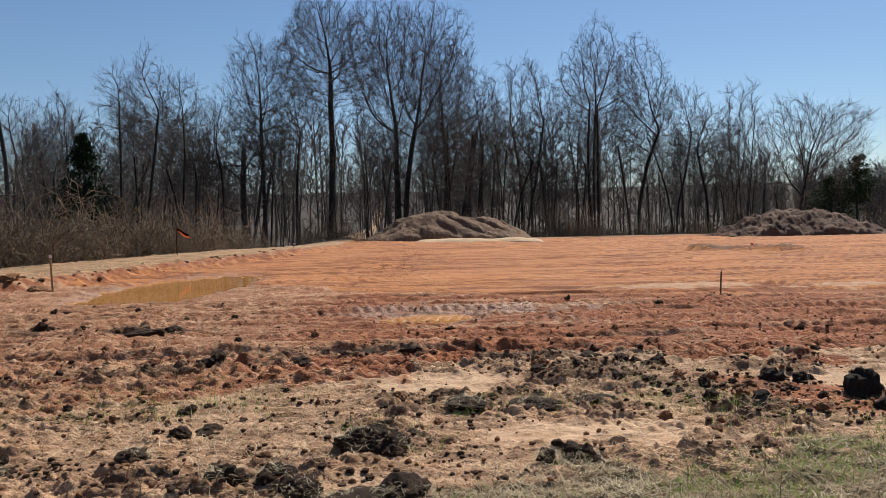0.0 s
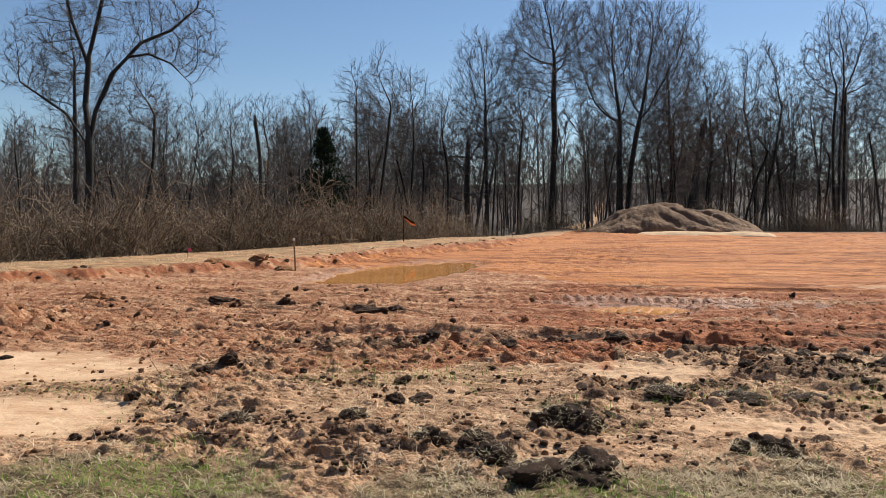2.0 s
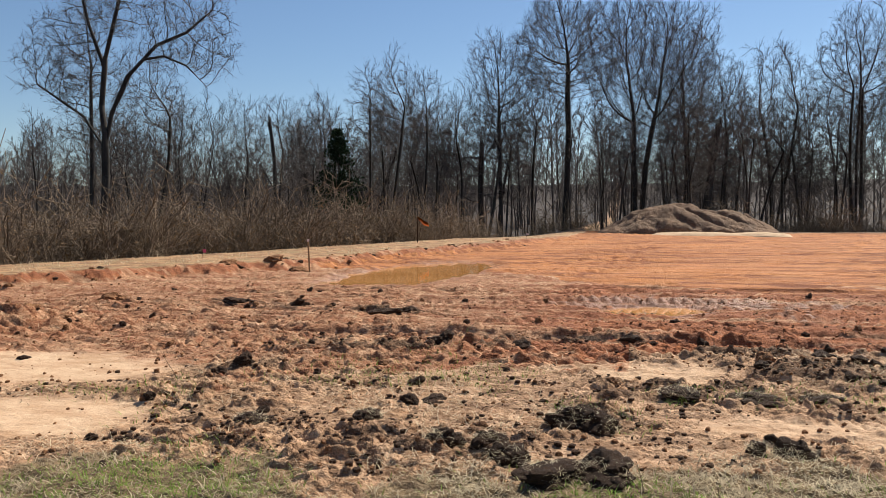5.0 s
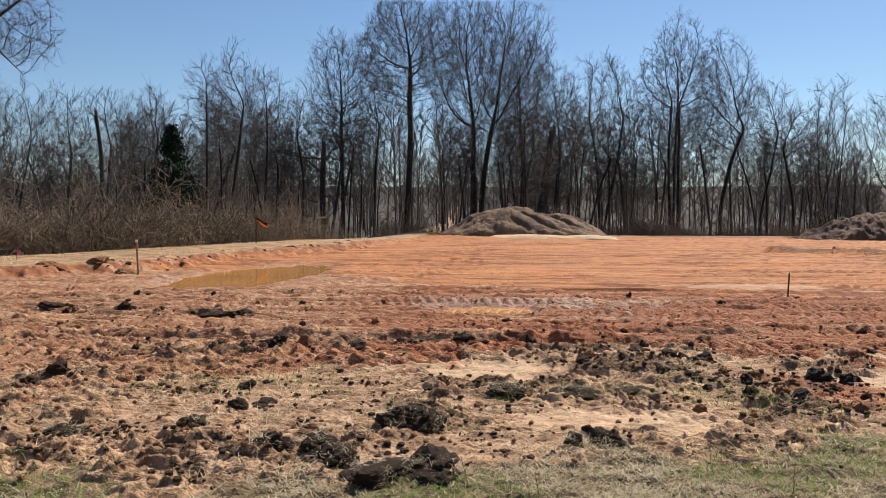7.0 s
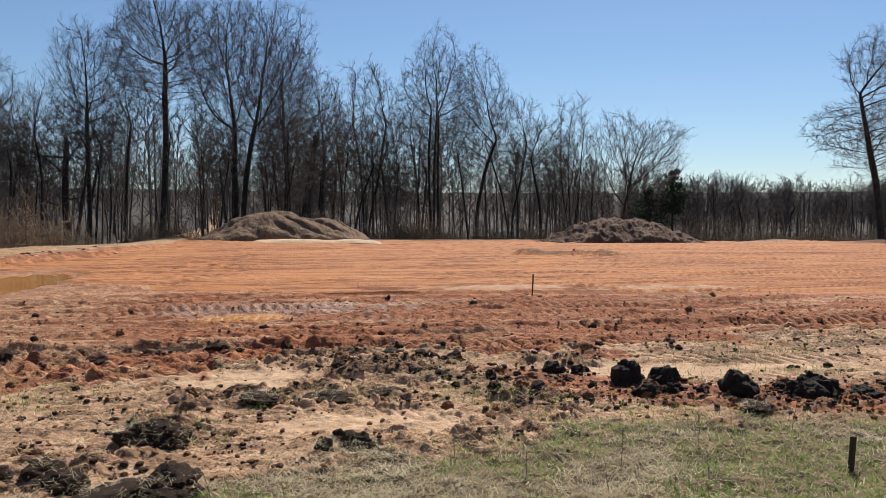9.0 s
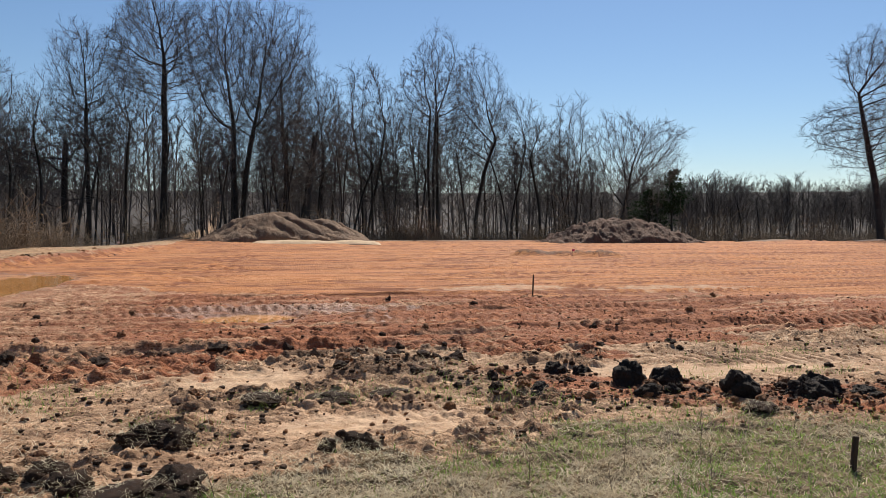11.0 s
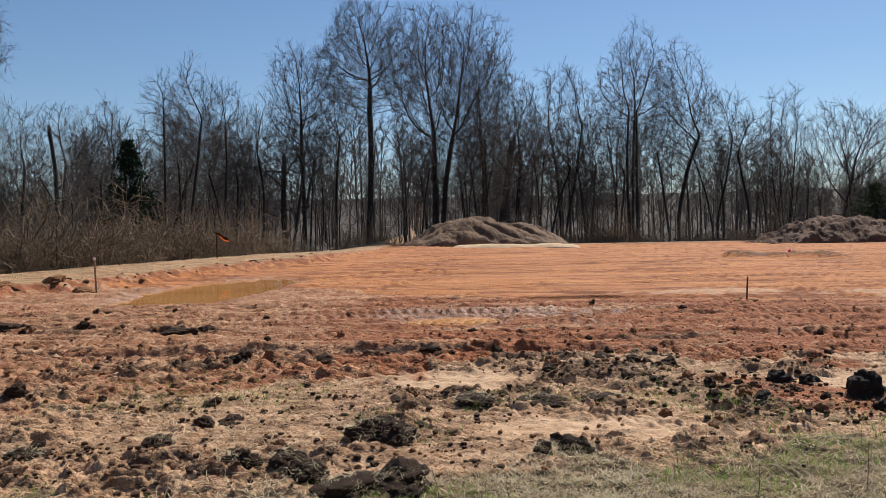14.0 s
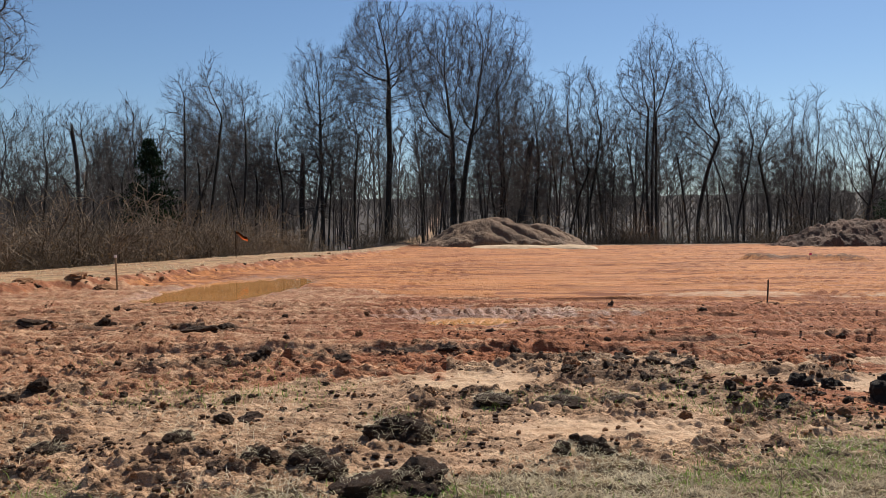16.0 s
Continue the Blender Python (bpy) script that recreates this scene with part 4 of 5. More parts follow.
# evergreens
def evergreen(seed, slope, depth, up, radius, name, label, base=0.06, droop=-0.25, gappy=0.0, full=1.0):
    x, y = at(slope, depth)
    g = height(x, y)
    h = rise(up, depth) - g
    rng = np.random.default_rng(seed)
    trunk = grow(rng, np.array([[0, 0, -0.3]]), np.array([[0, 0, 1.0]]), np.array([h]), 10, 0.02, 0.1)
    n = int(230 * full)
    u = base + (0.99 - base) * rng.random(n) ** 1.1
    a = rng.random(n) * 6.28
    ln = radius * np.clip((1.02 - u) ** 0.75 * np.clip((u - base) * 9 + 0.45, 0, 1), 0.08, 1) * rng.uniform(0.65, 1.15, n) * (1 - gappy * rng.random(n))
    st = np.stack([np.interp(u * 10, range(11), trunk[0, :, c]) for c in range(3)], 1)
    way = np.stack([np.cos(a), np.sin(a), np.full(n, 0.45)], 1)
    br = grow(rng, st, way, ln, 5, 0.06, np.full(n, droop))
    root = empty(name, pose(x, y, g))
    wood = [tubes(trunk, np.array([0.16]), np.array([0.02]), 7), tubes(br, np.full(n, 0.025), np.full(n, 0.006), 3)]
    part_mesh("trunk", mesh_np("trunk", *join(wood), M_BARK), root)
    m = 60
    t = rng.uniform(0.2, 1.0, (n, m))
    f = np.clip(t * 5, 0, 4.999)
    i = f.astype(int)
    rows = np.arange(n)[:, None]
    p = br[rows, i] + (br[rows, i + 1] - br[rows, i]) * (f - i)[..., None]
    p = p.reshape(-1, 3) + rng.normal(0, 0.11, (n * m, 3))
    N = len(p)
    d = unit(np.repeat(unit(way), m, 0) * 0.6 + rng.normal(0, 0.6, (N, 3)) + [0, 0, 0.2])
    s = unit(np.cross(d, rng.normal(0, 1, (N, 3))))
    L = rng.uniform(0.10, 0.26, N)[:, None]
    W = L * 0.2
    q = np.stack([p, p + d * L * 0.5 + s * W, p + d * L, p + d * L * 0.5 - s * W], 1).reshape(-1, 3)
    part_mesh("foliage", mesh_np("foliage", q, np.arange(4 * N).reshape(N, 4), M_CEDAR), root)
    tagged(root, label, "tree")


evergreen(51, -0.376, 57, 0.115, 3.3, "cedar_tree", "dark green conical cedar among bare trees")
evergreen(52, 0.580, 74, 0.073, 5.2, "pine_tree", "small ragged dark green pine behind the soil heap", base=0.45, gappy=0.5, full=0.5)
evergreen(53, 0.545, 76, 0.045, 5.5, "pine_tree", "low ragged green pine behind the soil heap", base=0.3, gappy=0.4, full=0.5)


# ---------------------------------------------------------------- soil heaps
def heap(name, cx, cy, wx, wy, profile, mat, label, base, seed, rough, grooves):
    nx, ny = 150, 70
    gx, gy = np.meshgrid(np.linspace(-1, 1, nx), np.linspace(-1, 1, ny), indexing="ij")
    x, y = cx + gx * wx, cy + gy * wy
    w1 = fbm(x * 0.6, y * 0.6, seed, 3) - 0.5
    ridge = np.interp(gx + 0.12 * w1, *profile)
    across = np.clip(1 - np.abs(gy + 0.2 * w1) ** 1.6, 0, 1)
    z = ridge * across
    z = z + rough * np.clip(ridge, 0, 0.5) * 2 * (fbm(x * 1.3, y * 1.3, seed + 3, 4) - 0.5) + 0.35 * rough * (fbm(x * 4, y * 4, seed + 5, 3) - 0.5)
    if grooves:
        g = ((gx * 3.0 + gy * 2.2 + 0.8 * w1) % 1.0)
        z = z - 0.42 * smooth(-0.25, 0.1, gx) * (1 - smooth(0.6, 0.9, gx)) * np.exp(-((g - 0.5) / 0.16) ** 2) * across
    z = base + z - 0.35 * smooth(0.86, 1.0, np.maximum(np.abs(gx), np.abs(gy)))
    verts = np.stack([x, y, z], -1).reshape(-1, 3)
    i, j = np.meshgrid(np.arange(nx - 1), np.arange(ny - 1), indexing="ij")
    k = i * ny + j
    faces = np.stack([k, k + ny, k + ny + 1, k + 1], -1).reshape(-1, 4)
    return tagged(new(name, mesh_np(name, verts, faces, mat)), label, "soil heap")


heap("dirt_mound", 3.6, 61.5, 6.9, 3.6, ((-1, -0.85, -0.72, -0.5, -0.35, -0.18, 0.0, 0.33, 0.57, 0.74, 1.0), (0, 0.4, 0.95, 1.7, 2.05, 2.3, 2.2, 1.7, 1.5, 0.85, 0.0)), M_MOUND,
     "bladed brown soil heap with track grooves on its flank", -0.12, 7, 0.36, True)
heap("sand_berm", 5.6, 57.2, 5.0, 0.9, ((-1, -0.8, -0.3, 0.2, 0.5, 0.8, 1.0), (0, 0.3, 0.36, 0.28, 0.36, 0.24, 0)), M_SAND, "low pale berm of spilled sand before the heap", -0.2, 31, 0.1, False)
heap("dirt_mound", 30.8, 62.0, 7.2, 3.6, ((-1, -0.75, -0.45, -0.2, 0.05, 0.3, 0.55, 0.8, 1.0), (0, 0.6, 1.45, 1.85, 2.05, 1.9, 1.5, 0.65, 0)), M_MOUND2,
     "dark loose heap of dumped topsoil lumps", -0.25, 19, 0.8, False)


# ---------------------------------------------------------------- clods
def clod_mesh(name, seed, mat, rough=0.35, level=3):
    bm = bmesh.new()
    bmesh.ops.create_icosphere(bm, subdivisions=level, radius=0.5)
    off = Vector((seed * 3.1, seed * 1.7, seed * 0.9))
    for v in bm.verts:
        p = v.co * 2
        n = noise.fractal(p * 0.9 + off, 1.0, 2.0, 3) * 0.55
        big = 0.5 - noise.voronoi(p * 1.7 + off)[0][0]
        small = 0.5 - noise.voronoi(p * 4.2 + off)[0][0]
        v.co *= 1 + rough * (n + 0.55 * big + 0.28 * small + noise.fractal(p * 11.0 + off, 0.8, 2.0, 2) * 0.07)
        if v.co.z < -0.22:
            v.co.z = -0.22 + (v.co.z + 0.22) * 0.3
    me = bpy.data.meshes.new(name)
    bm.to_mesh(me)
    bm.free()
    me.materials.append(mat)
    return me


CLOD_GROUP = "soil clods on the churned ground"
black_clods = [clod_mesh("soil_clod", 63 + k, M_BLACKSOIL, 0.68, 4) for k in range(5)]
dark_clods = [clod_mesh("soil_clod", 3 + k, M_CLOD, 0.8) for k in range(5)]
red_clods = [clod_mesh("clay_clod", 23 + k, M_REDCLOD, 0.75) for k in range(4)]
crng = random.Random(9)


def clod(x, y, w, h, kind="dark", label=""):
    """One lump of soil, w wide and h high, bedded in the ground."""
    me = crng.choice({"dark": dark_clods, "black": black_clods, "red": red_clods}[kind])
    ob = new("soil_clod" if kind != "red" else "clay_clod", me)
    ob.matrix_basis = pose(x, y, height(x, y) + 0.04 * h, crng.uniform(-12, 12), crng.uniform(-12, 12), crng.uniform(0, 360)) @ Matrix.Diagonal((w, w * crng.uniform(0.75, 1.0), h * 1.25, 1))
    return tagged(ob, label or ("dark crumbly lump of topsoil on the clay" if kind == "dark" else "reddish clay lump on the churned ground"), "clod", CLOD_GROUP)


# the row of big black lumps along the grass
for x, y, w, h in ((3.73, 6.90, 0.34, 0.32), (4.10, 6.85, 0.36, 0.29), (3.66, 6.42, 0.20, 0.17), (3.95, 6.5, 0.16, 0.14), (4.46, 6.22, 0.34, 0.26), (4.98, 6.05, 0.42, 0.30), (5.22, 6.12, 0.34, 0.27),
                   (5.30, 6.42, 0.22, 0.26), (5.52, 5.95, 0.30, 0.15), (3.33, 7.70, 0.26, 0.2), (3.55, 7.55, 0.2, 0.15), (2.78, 6.72, 0.22, 0.17), (2.72, 6.60, 0.12, 0.1), (5.9, 5.7, 0.4, 0.22), (6.4, 5.6, 0.36, 0.24)):
    clod(x, y, 0.88 * w, 0.85 * h, "black", "large black lump of topsoil beside the grass")
# lumps further off
for x, y, w, h, k in ((1.3, 8.55, 0.26, 0.20, "red"), (1.9, 8.85, 0.34, 0.17, "dark"), (2.49, 8.5, 0.32, 0.17, "dark"), (2.2, 8.7, 0.18, 0.1, "dark"), (-5.47, 12.7, 0.42, 0.22, "dark"), (-6.6, 12.75, 0.6, 0.2, "dark"),
                      (-3.7, 11.95, 0.7, 0.2, "dark"), (-3.35, 12.2, 0.4, 0.2, "dark"), (-9.0, 12.6, 0.6, 0.26, "red"), (-2.05, 8.85, 0.4, 0.2, "dark"), (-1.74, 8.1, 0.16, 0.1, "red"), (-2.4, 7.8, 0.2, 0.1, "red"),
                      (-1.88, 7.12, 0.2, 0.13, "dark"), (-1.74, 6.38, 0.22, 0.14, "dark"), (-1.55, 6.52, 0.3, 0.1, "dark"), (-3.7, 7.35, 0.25, 0.16, "dark"), (-3.82, 7.08, 0.22, 0.14, "dark"), (1.88, 6.36, 0.13, 0.11, "red"),
                      (2.13, 6.02, 0.12, 0.09, "red"), (-0.5, 9.8, 0.6, 0.16, "dark"), (0.0, 9.75, 0.4, 0.14, "dark"), (-1.2, 9.2, 0.4, 0.2, "dark"), (-6.42, 7.55, 0.16, 0.08, "dark"), (-8.6, 9.0, 0.5, 0.3, "red"), (-8.1, 9.6, 0.4, 0.25, "red"),
                      (6.0, 15.2, 0.35, 0.14, "red"), (5.75, 15.3, 0.2, 0.1, "red"), (-8.7, 20.4, 0.8, 0.3, "red"), (-9.6, 20.6, 0.7, 0.28, "red"), (-10.4, 19.6, 0.6, 0.25, "red")):
    clod(x, y, 0.8 * w, 0.7 * h, k)
# scattered clods
cand = np.random.default_rng(12)
cx, cy = cand.uniform(-9, 10, 6000), cand.uniform(4.8, 15, 6000)
CL = land(cx, cy)
chance = (0.05 + CL["topsoil"] + 0.5 * CL["band"]) * (CL["work"] > 0.6) * (CL["sand"] < 0.5) * (np.abs(cx) < 0.9 * cy + 1)
for i in np.nonzero(cand.random(6000) < 0.55 * chance)[0][:230]:
    x, y, t = float(cx[i]), float(cy[i]), float(CL["topsoil"][i])
    w = crng.uniform(0.04, 0.11) * (1.4 if CL["band"][i] > 0.3 else 1) * (1.2 if y > 9 else 1)
    clod(x, y, w, w * crng.uniform(0.5, 0.9), "dark" if crng.random() < 0.4 + 0.4 * t else "red")
for k in range(90):
    y = crng.uniform(13, 38)
    x = float(np.interp(y, BANK_Y, BANK_X)) + crng.gauss(-0.05, 0.3)
    w = 0.06 + 0.16 * crng.random() ** 2.5
    clod(x, y, w, 0.5 * w, "red" if crng.random() < 0.75 else "dark", "reddish clay lump at the foot of the bank")


def octa(n_seed):
    """A low jagged pebble of soil."""
    bm = bmesh.new()
    bmesh.ops.create_icosphere(bm, subdivisions=1, radius=0.5)
    rr = random.Random(n_seed)
    v = np.array([tuple(q.co * rr.uniform(0.7, 1.25)) for q in bm.verts])
    f = np.array([[q.index for q in fc.verts] for fc in bm.faces])
    bm.free()
    return v, f


def crumbs(name, n, seed, mat, where, size, label, y_range=(4.5, 16), x_half=0.98):
    rng = np.random.default_rng(seed)
    v, f = octa(seed)
    y = y_range[0] + (y_range[1] - y_range[0]) * rng.random(n * 4) ** 1.5
    x = rng.uniform(-1, 1, n * 4) * (x_half * y + 1.5)
    L = land(x, y)
    keep = rng.random(n * 4) < where(L)
    x, y, h = x[keep][:n], y[keep][:n], L["h"][keep][:n]
    m = len(x)
    s = (size[0] + (size[1] - size[0]) * rng.random(m) ** 3)
    a = rng.random(m) * 6.28
    ca, sa = np.cos(a)[:, None], np.sin(a)[:, None]
    vx, vy, vz = v[:, 0][None], v[:, 1][None], v[:, 2][None]
    P = np.stack([x[:, None] + s[:, None] * (vx * ca - vy * sa), y[:, None] + s[:, None] * (vx * sa + vy * ca), h[:, None] + s[:, None] * (vz * 0.8 + 0.18)], -1).reshape(-1, 3)
    F = (f[None] + (np.arange(m) * len(v))[:, None, None]).reshape(-1, 3)
    tagged(new(name, mesh_np(name, P, F, mat, False)), label, "soil crumbs", kind="stuff")


crumbs("soil_crumbs", 9000, 201, M_CLOD, lambda L: L["work"] * (1 - L["sand"]) * (0.03 + 1.4 * L["topsoil"] ** 1.3 + 0.3 * L["band"]), (0.012, 0.065), "dark crumbs of topsoil scattered over the clay")
crumbs("clay_crumbs", 10000, 202, M_REDCLOD, lambda L: L["work"] * (1 - 0.8 * L["sand"]) * (0.2 + 0.4 * L["red"] + 0.7 * L["band"]), (0.010, 0.05), "reddish clay crumbs scattered over the churned ground")


# ---------------------------------------------------------------- grass, straw, sods
def blades(rng, x, y, z, length, width, flat):
    """Bent blades: two quads each."""
    n = len(x)
    a = rng.random(n) * 6.28
    lean = np.clip(rng.normal(flat, 0.25, n), 0.05, 1.5)
    out = np.stack([np.cos(a), np.sin(a), np.zeros(n)], 1)
    side = np.stack([-np.sin(a), np.cos(a), np.zeros(n)], 1) * (width * 0.5)[:, None]
    base = np.stack([x, y, z], 1)
    mid = base + out * (length * 0.5 * np.sin(lean))[:, None] + np.array([0, 0, 1.0]) * (length * 0.5 * np.cos(lean))[:, None]
    tip = mid + out * (length * 0.5 * np.sin(np.minimum(lean + 0.5, 1.7)))[:, None] + np.array([0, 0, 1.0]) * (length * 0.5 * np.cos(np.minimum(lean + 0.5, 1.55)))[:, None]
    V = np.stack([base - side, base + side, mid + side * 0.8, mid - side * 0.8, tip + side * 0.15, tip - side * 0.15], 1).reshape(-1, 3)
    k = np.arange(n)[:, None] * 6
    F = np.stack([k + [0, 1, 2, 3], k + [3, 2, 4, 5]], 1).reshape(-1, 4)
    return V, F


def scatter(rng, n, where, y_range, x_half=1.02, power=1.0, more=3):
    y = y_range[0] + (y_range[1] - y_range[0]) * rng.random(n * more) ** power
    x = rng.uniform(-1, 1, n * more) * (x_half * y + 1.2)
    L = land(x, y)
    keep = rng.random(n * more) < where(L, x, y)
    return x[keep][:n], y[keep][:n], L["h"][keep][:n]


grng = np.random.default_rng(300)


def green(x, y):
    return np.maximum(smooth(0.47, 0.60, fbm(x * 1.1, y * 1.1, 91, 3) + 0.14 * smooth(1.0, 2.5, x) - 0.03), 1 - smooth(0.5, 1.2, np.hypot((x + 2.5) / 0.9, (y - 4.3) / 0.5)))


x, y, z = scatter(grng, 40000, lambda L, x, y: L["grass"] * (0.08 + 0.92 * green(x, y)), (2.6, 6.3), more=2)
tagged(new("grass", mesh_np("grass", *blades(grng, x, y, z - 0.005, grng.uniform(0.025, 0.085, len(x)), grng.uniform(0.003, 0.007, len(x)), 0.8), M_GRASS)), "short green winter grass at the edge of the clay", "grass", kind="stuff")
x, y, z = scatter(grng, 90000, lambda L, x, y: L["grass"] * (1.0 - 0.75 * green(x, y)) * (1 - 0.75 * (1 - smooth(-0.6, 0.6, x)) * smooth(0.40, 0.55, fbm(x * 1.6, y * 1.6, 99, 3))), (2.6, 6.3), more=2)
tagged(new("dry_grass", mesh_np("dry_grass", *blades(grng, x, y, z, grng.uniform(0.03, 0.10, len(x)), grng.uniform(0.004, 0.008, len(x)), 1.15), M_STRAW)), "matted dry straw-coloured grass", "grass", kind="stuff")
x, y, z = scatter(grng, 7000, lambda L, x, y: L["work"] * (1 - 0.9 * L["sand"]) * (1 - L["red"]) * smooth(0.42, 0.62, fbm(x * 1.1, y * 1.1, 93, 3)), (4.4, 9.5))
tagged(new("straw_litter", mesh_np("straw_litter", *blades(grng, x, y, z + 0.004, grng.uniform(0.04, 0.16, len(x)), grng.uniform(0.003, 0.006, len(x)), 1.25), M_STRAW)), "torn dry grass litter pressed into the clay", "straw", kind="stuff")
x, y, z = scatter(grng, 7500, lambda L, x, y: L["work"] * (1 - L["sand"]) * (1 - L["red"]) * np.maximum(smooth(0.60, 0.72, fbm(x * 0.8, y * 0.8, 95, 3)), 1 - smooth(0.15, 0.45, near_line(x, y, ((0.4, 6.95), (1.4, 7.0), (2.0, 7.3))))), (4.6, 9.5))
tagged(new("grass_tufts", mesh_np("grass_tufts", *blades(grng, x, y, z, grng.uniform(0.04, 0.11, len(x)), grng.uniform(0.003, 0.006, len(x)), 0.7), M_GRASS)), "scattered green tufts left on the clay", "grass", kind="stuff")
# thin dry grass along the bank's back
x, y, z = scatter(grng, 9000, lambda L, x, y: L["strip"] * smooth(0.45, 0.6, fbm(x * 0.5, y * 0.5, 97, 3)), (12, 50), 0.8)
tagged(new("bank_grass", mesh_np("bank_grass", *blades(grng, x, y, z, grng.uniform(0.06, 0.16, len(x)), grng.uniform(0.008, 0.014, len(x)), 0.8), M_STRAW)), "thin dry grass on the bank before the wood", "grass", kind="stuff")


def sod(px, py, w, h, seed, label, n_straw=300, n_green=0):
    """A torn-up sod: a ragged lump of roots and soil with dry grass on it."""
    rng = np.random.default_rng(seed)
    root = empty("grass_sod", pose(px, py, height(px, py)))
    me = clod_mesh("soil", 50 + seed, M_CLOD, 0.75, 4)
    body = part_mesh("soil", me, root)
    body.matrix_basis = pose(0, 0, 0.08 * h, 0, 0, seed * 40) @ Matrix.Diagonal((w, w * 0.8, h * 1.25, 1))
    a, e = rng.random(n_straw + n_green) * 6.28, np.arccos(rng.uniform(-0.1, 1, n_straw + n_green))
    dx, dy, dz = np.sin(e) * np.cos(a), np.sin(e) * np.sin(a), np.cos(e)
    x, y, z = 0.46 * w * dx, 0.42 * w * dy, 0.08 * h + 0.56 * h * dz
    part_mesh("dry_grass_tuft", mesh_np("dry_grass_tuft", *blades(rng, x[:n_straw], y[:n_straw], z[:n_straw], rng.uniform(0.03, 0.09, n_straw), rng.uniform(0.002, 0.004, n_straw), 1.25), M_STRAW), root, "dry matted grass blades")
    if n_green:
        part_mesh("green_grass_tuft", mesh_np("green_grass_tuft", *blades(rng, x[n_straw:], y[n_straw:], z[n_straw:], rng.uniform(0.03, 0.09, n_green), rng.uniform(0.003, 0.005, n_green), 0.8), M_GRASS), root, "green grass blades")
    tagged(root, label, "sod", "torn-up sods")


for k, (px, py, w, h) in enumerate(((-0.34, 5.85, 0.46, 0.27), (-0.18, 5.75, 0.28, 0.22), (-0.5, 5.9, 0.2, 0.14), (0.80, 5.42, 0.18, 0.12), (1.02, 5.46, 0.28, 0.17), (-0.86, 5.18, 0.24, 0.18), (-0.42, 4.72, 0.42, 0.17),
                                    (-0.12, 4.80, 0.46, 0.2), (-0.7, 4.95, 0.3, 0.17), (-1.18, 5.22, 0.26, 0.2), (-1.9, 5.85, 0.26, 0.13), (-2.74, 5.56, 0.3, 0.13), (0.4, 6.95, 0.4, 0.1), (1.0, 6.98, 0.5, 0.12), (1.5, 7.05, 0.4, 0.1), (4.3, 5.75, 0.34, 0.1))):
    sod(px, py, 0.9 * w, 0.8 * h, k, "torn-up sod of dark soil matted with dry grass" if h < 0.19 else "big shaggy sod of roots, soil and dry grass")


def weed(px, py, h, seed):
    rng = np.random.default_rng(seed)
    st = grow(rng, np.array([[0, 0, -0.02]]), np.array([[rng.normal(0, 0.2), rng.normal(0, 0.2), 1.0]]), np.array([h]), 5, 0.06, 0.0)
    bits = [tubes(st, np.array([0.0028]), np.array([0.0014]), 4)]
    p, w, l, r = fork(rng, st, np.array([h]), np.array([0.0028]), np.array([0.0014]), 6, 0.35, 1, 40, 0.25)
    bits.append(tubes(grow(rng, p, w, l, 2, 0.1, np.zeros(len(p))), np.full(len(p), 0.0015), np.full(len(p), 0.0008), 3))
    ob = new("weed_stalk", mesh_np("weed_stalk", *join(bits), M_BRUSH))
    ob.matrix_basis = pose(px, py, height(px, py))
    tagged(ob, "thin dry leafless weed stalk standing in grass", "weed", "weed stalks")


for k, (px, py, h) in enumerate(((1.9, 4.6, 0.24), (2.3, 4.3, 0.22), (2.6, 4.75, 0.28), (3.3, 5.0, 0.3), (3.6, 5.5, 0.25), (1.2, 5.0, 0.16), (-1.75, 5.2, 0.22), (-1.6, 5.0, 0.18), (-3.95, 6.6, 0.3), (0.1, 4.6, 0.2), (3.0, 4.4, 0.2), (4.2, 5.2, 0.26), (0.5, 4.5, 0.18), (4.05, 6.9, 0.2))):
    weed(px, py, h, 400 + k)


# ---------------------------------------------------------------- survey stakes and flags
def bar(name, w, d, h, mat, parent, point=0.0, label=""):
    bm = bmesh.new()
    bmesh.ops.create_cube(bm, size=1)
    for v in bm.verts:
        v.co = Vector((v.co.x * w, v.co.y * d, (v.co.z + 0.5) * h))
    bmesh.ops.bevel(bm, geom=bm.edges[:], offset=min(w, d) * 0.12, segments=2, affect="EDGES")
    return part(name, bm, mat, parent, label)


# wooden stake with a painted head on the bank
sx, sy = -8.35, 20.15
stake = empty("survey_stake", pose(sx, sy, height(sx, sy) - 0.12, 0, -2, 15))
bar("shaft", 0.042, 0.03, 0.98, M_WOOD, stake)
cap = bar("painted_head", 0.058, 0.046, 0.07, M_WHITE, stake, label="head painted white and pink")
cap.location.z = 0.95
tagged(stake, "wooden survey stake with a painted head on the bank", "stake", "survey stakes")
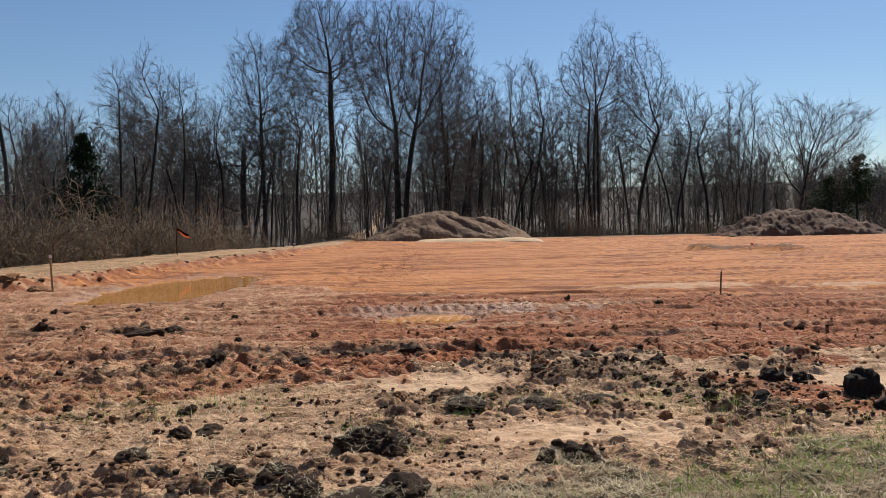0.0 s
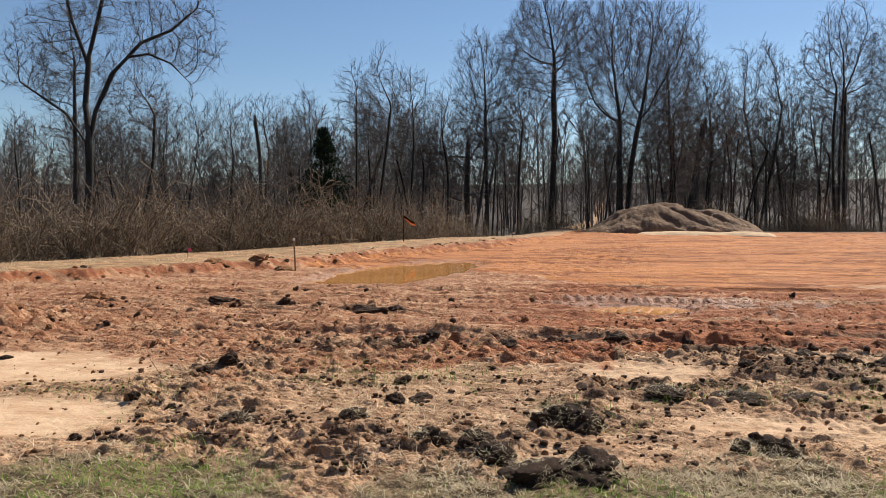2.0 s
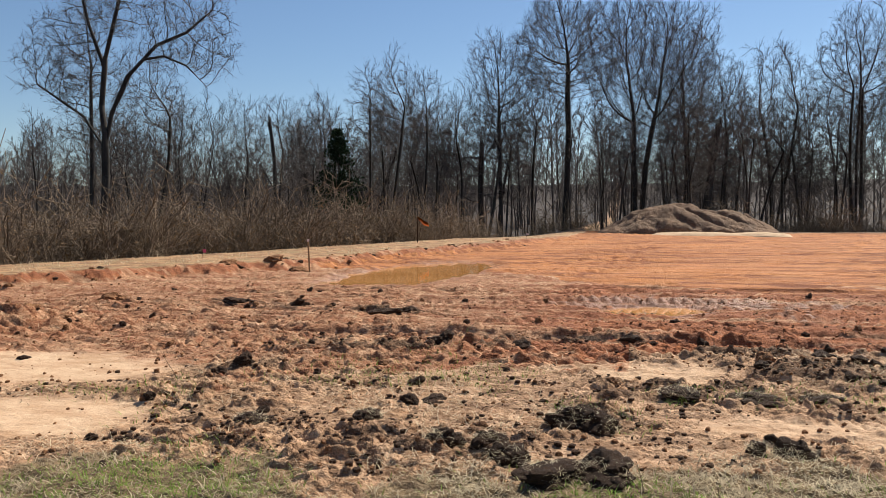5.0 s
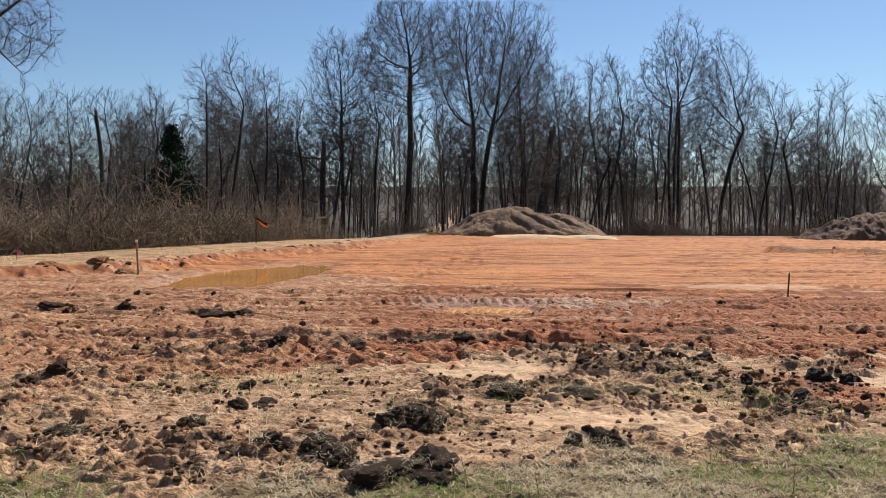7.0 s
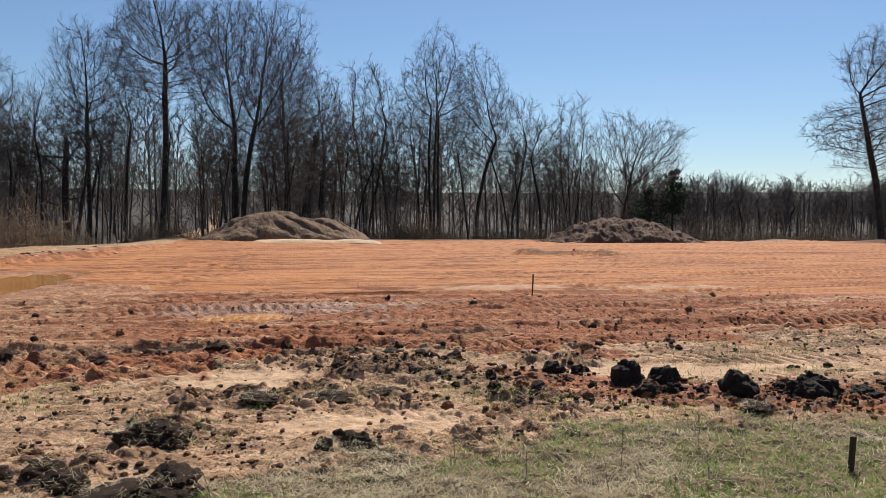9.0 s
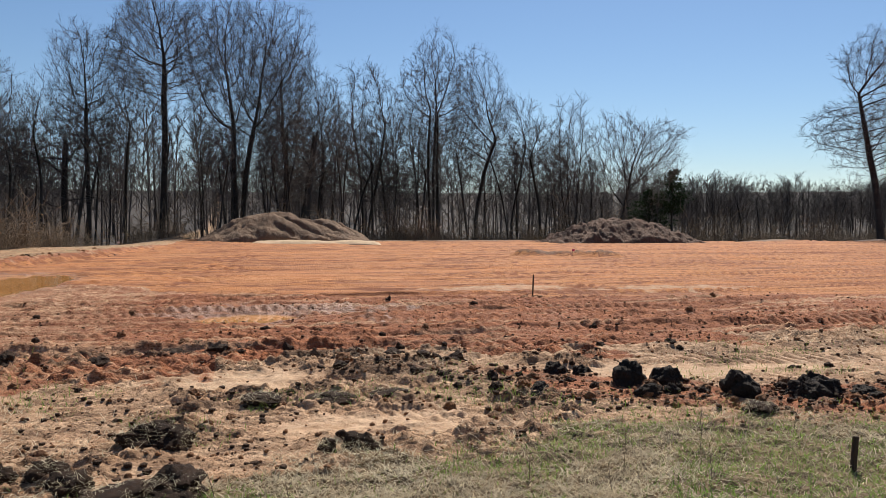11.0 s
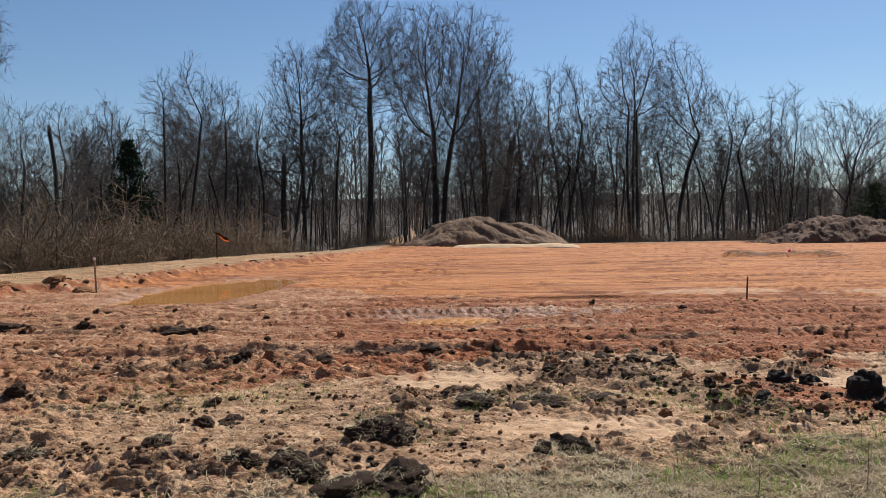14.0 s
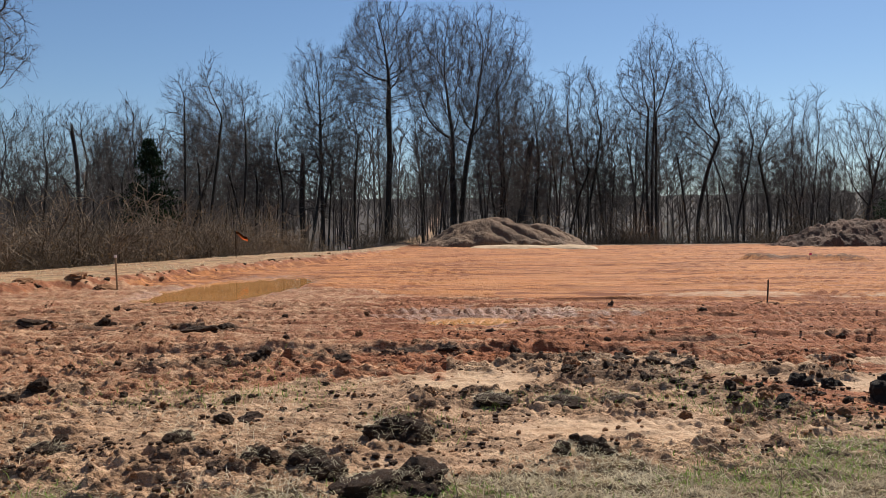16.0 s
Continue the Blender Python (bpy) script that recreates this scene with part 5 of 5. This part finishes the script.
# thin dark stake on the pad
sx, sy = 5.93, 15.3
stake = empty("survey_stake", pose(sx, sy, height(sx, sy) - 0.08, 0, 3, 20))
bar("shaft", 0.026, 0.02, 0.54, M_DARKWOOD, stake)
tag = bar("nail", 0.006, 0.006, 0.03, M_STEEL, stake)
tag.location.z = 0.535
tagged(stake, "thin dark stake standing in a small mud mound", "stake", "survey stakes")
# short stub in the grass
sx, sy = 3.95, 4.33
stake = empty("stake_stub", pose(sx, sy, height(sx, sy) - 0.08, 0, 5, 10))
bar("shaft", 0.034, 0.026, 0.29, M_DARKWOOD, stake)
tagged(stake, "short dark weathered stake stub in the grass", "stake")
# lath with orange flagging
sx, sy = at(-0.272, 34)
lath = empty("flagged_lath", pose(sx, sy, height(sx, sy) - 0.1, 0, 0, 0))
bar("lath", 0.035, 0.012, 1.22, M_DARKWOOD, lath)
for k in range(2):
    bm = bmesh.new()
    prev = None
    for i in range(9):
        t = i / 8
        c = Vector((0.01 + 0.48 * t, 0.02 + 0.04 * k * t, 1.16 - (0.26 + 0.1 * k) * t + 0.03 * math.sin(7 * t + k)))
        pair = [bm.verts.new(c + Vector((0.0, 0.008, dz))) for dz in (-0.05, 0.05)]
        if prev:
            bm.faces.new((prev[0], pair[0], pair[1], prev[1]))
        prev = pair
    bmesh.ops.solidify(bm, geom=bm.faces[:], thickness=0.004)
    part("ribbon", bm, M_ORANGE, lath, "bright orange plastic ribbon")
tagged(lath, "dark lath with a fluttering orange ribbon before the wood", "survey marker")


def pin_flag(slope, depth, mat, label):
    x, y = at(slope, depth)
    root = empty("pin_flag", pose(x, y, height(x, y)))
    bar("wire", 0.008, 0.008, 0.28, M_STEEL, root)
    f = bar("flag", 0.11, 0.006, 0.09, mat, root)
    f.location = (0.055, 0, 0.20)
    tagged(root, label, "pin flag", "pin flags")


pin_flag(-0.577, 21.0, M_PINK, "small pink wire flag in the bank grass")
pin_flag(-0.132, 41, M_WHITE, "small pale wire flag at the bank's far end")
pin_flag(0.435, 33.0, M_PINK, "small wire flag beside a dirt windrow")
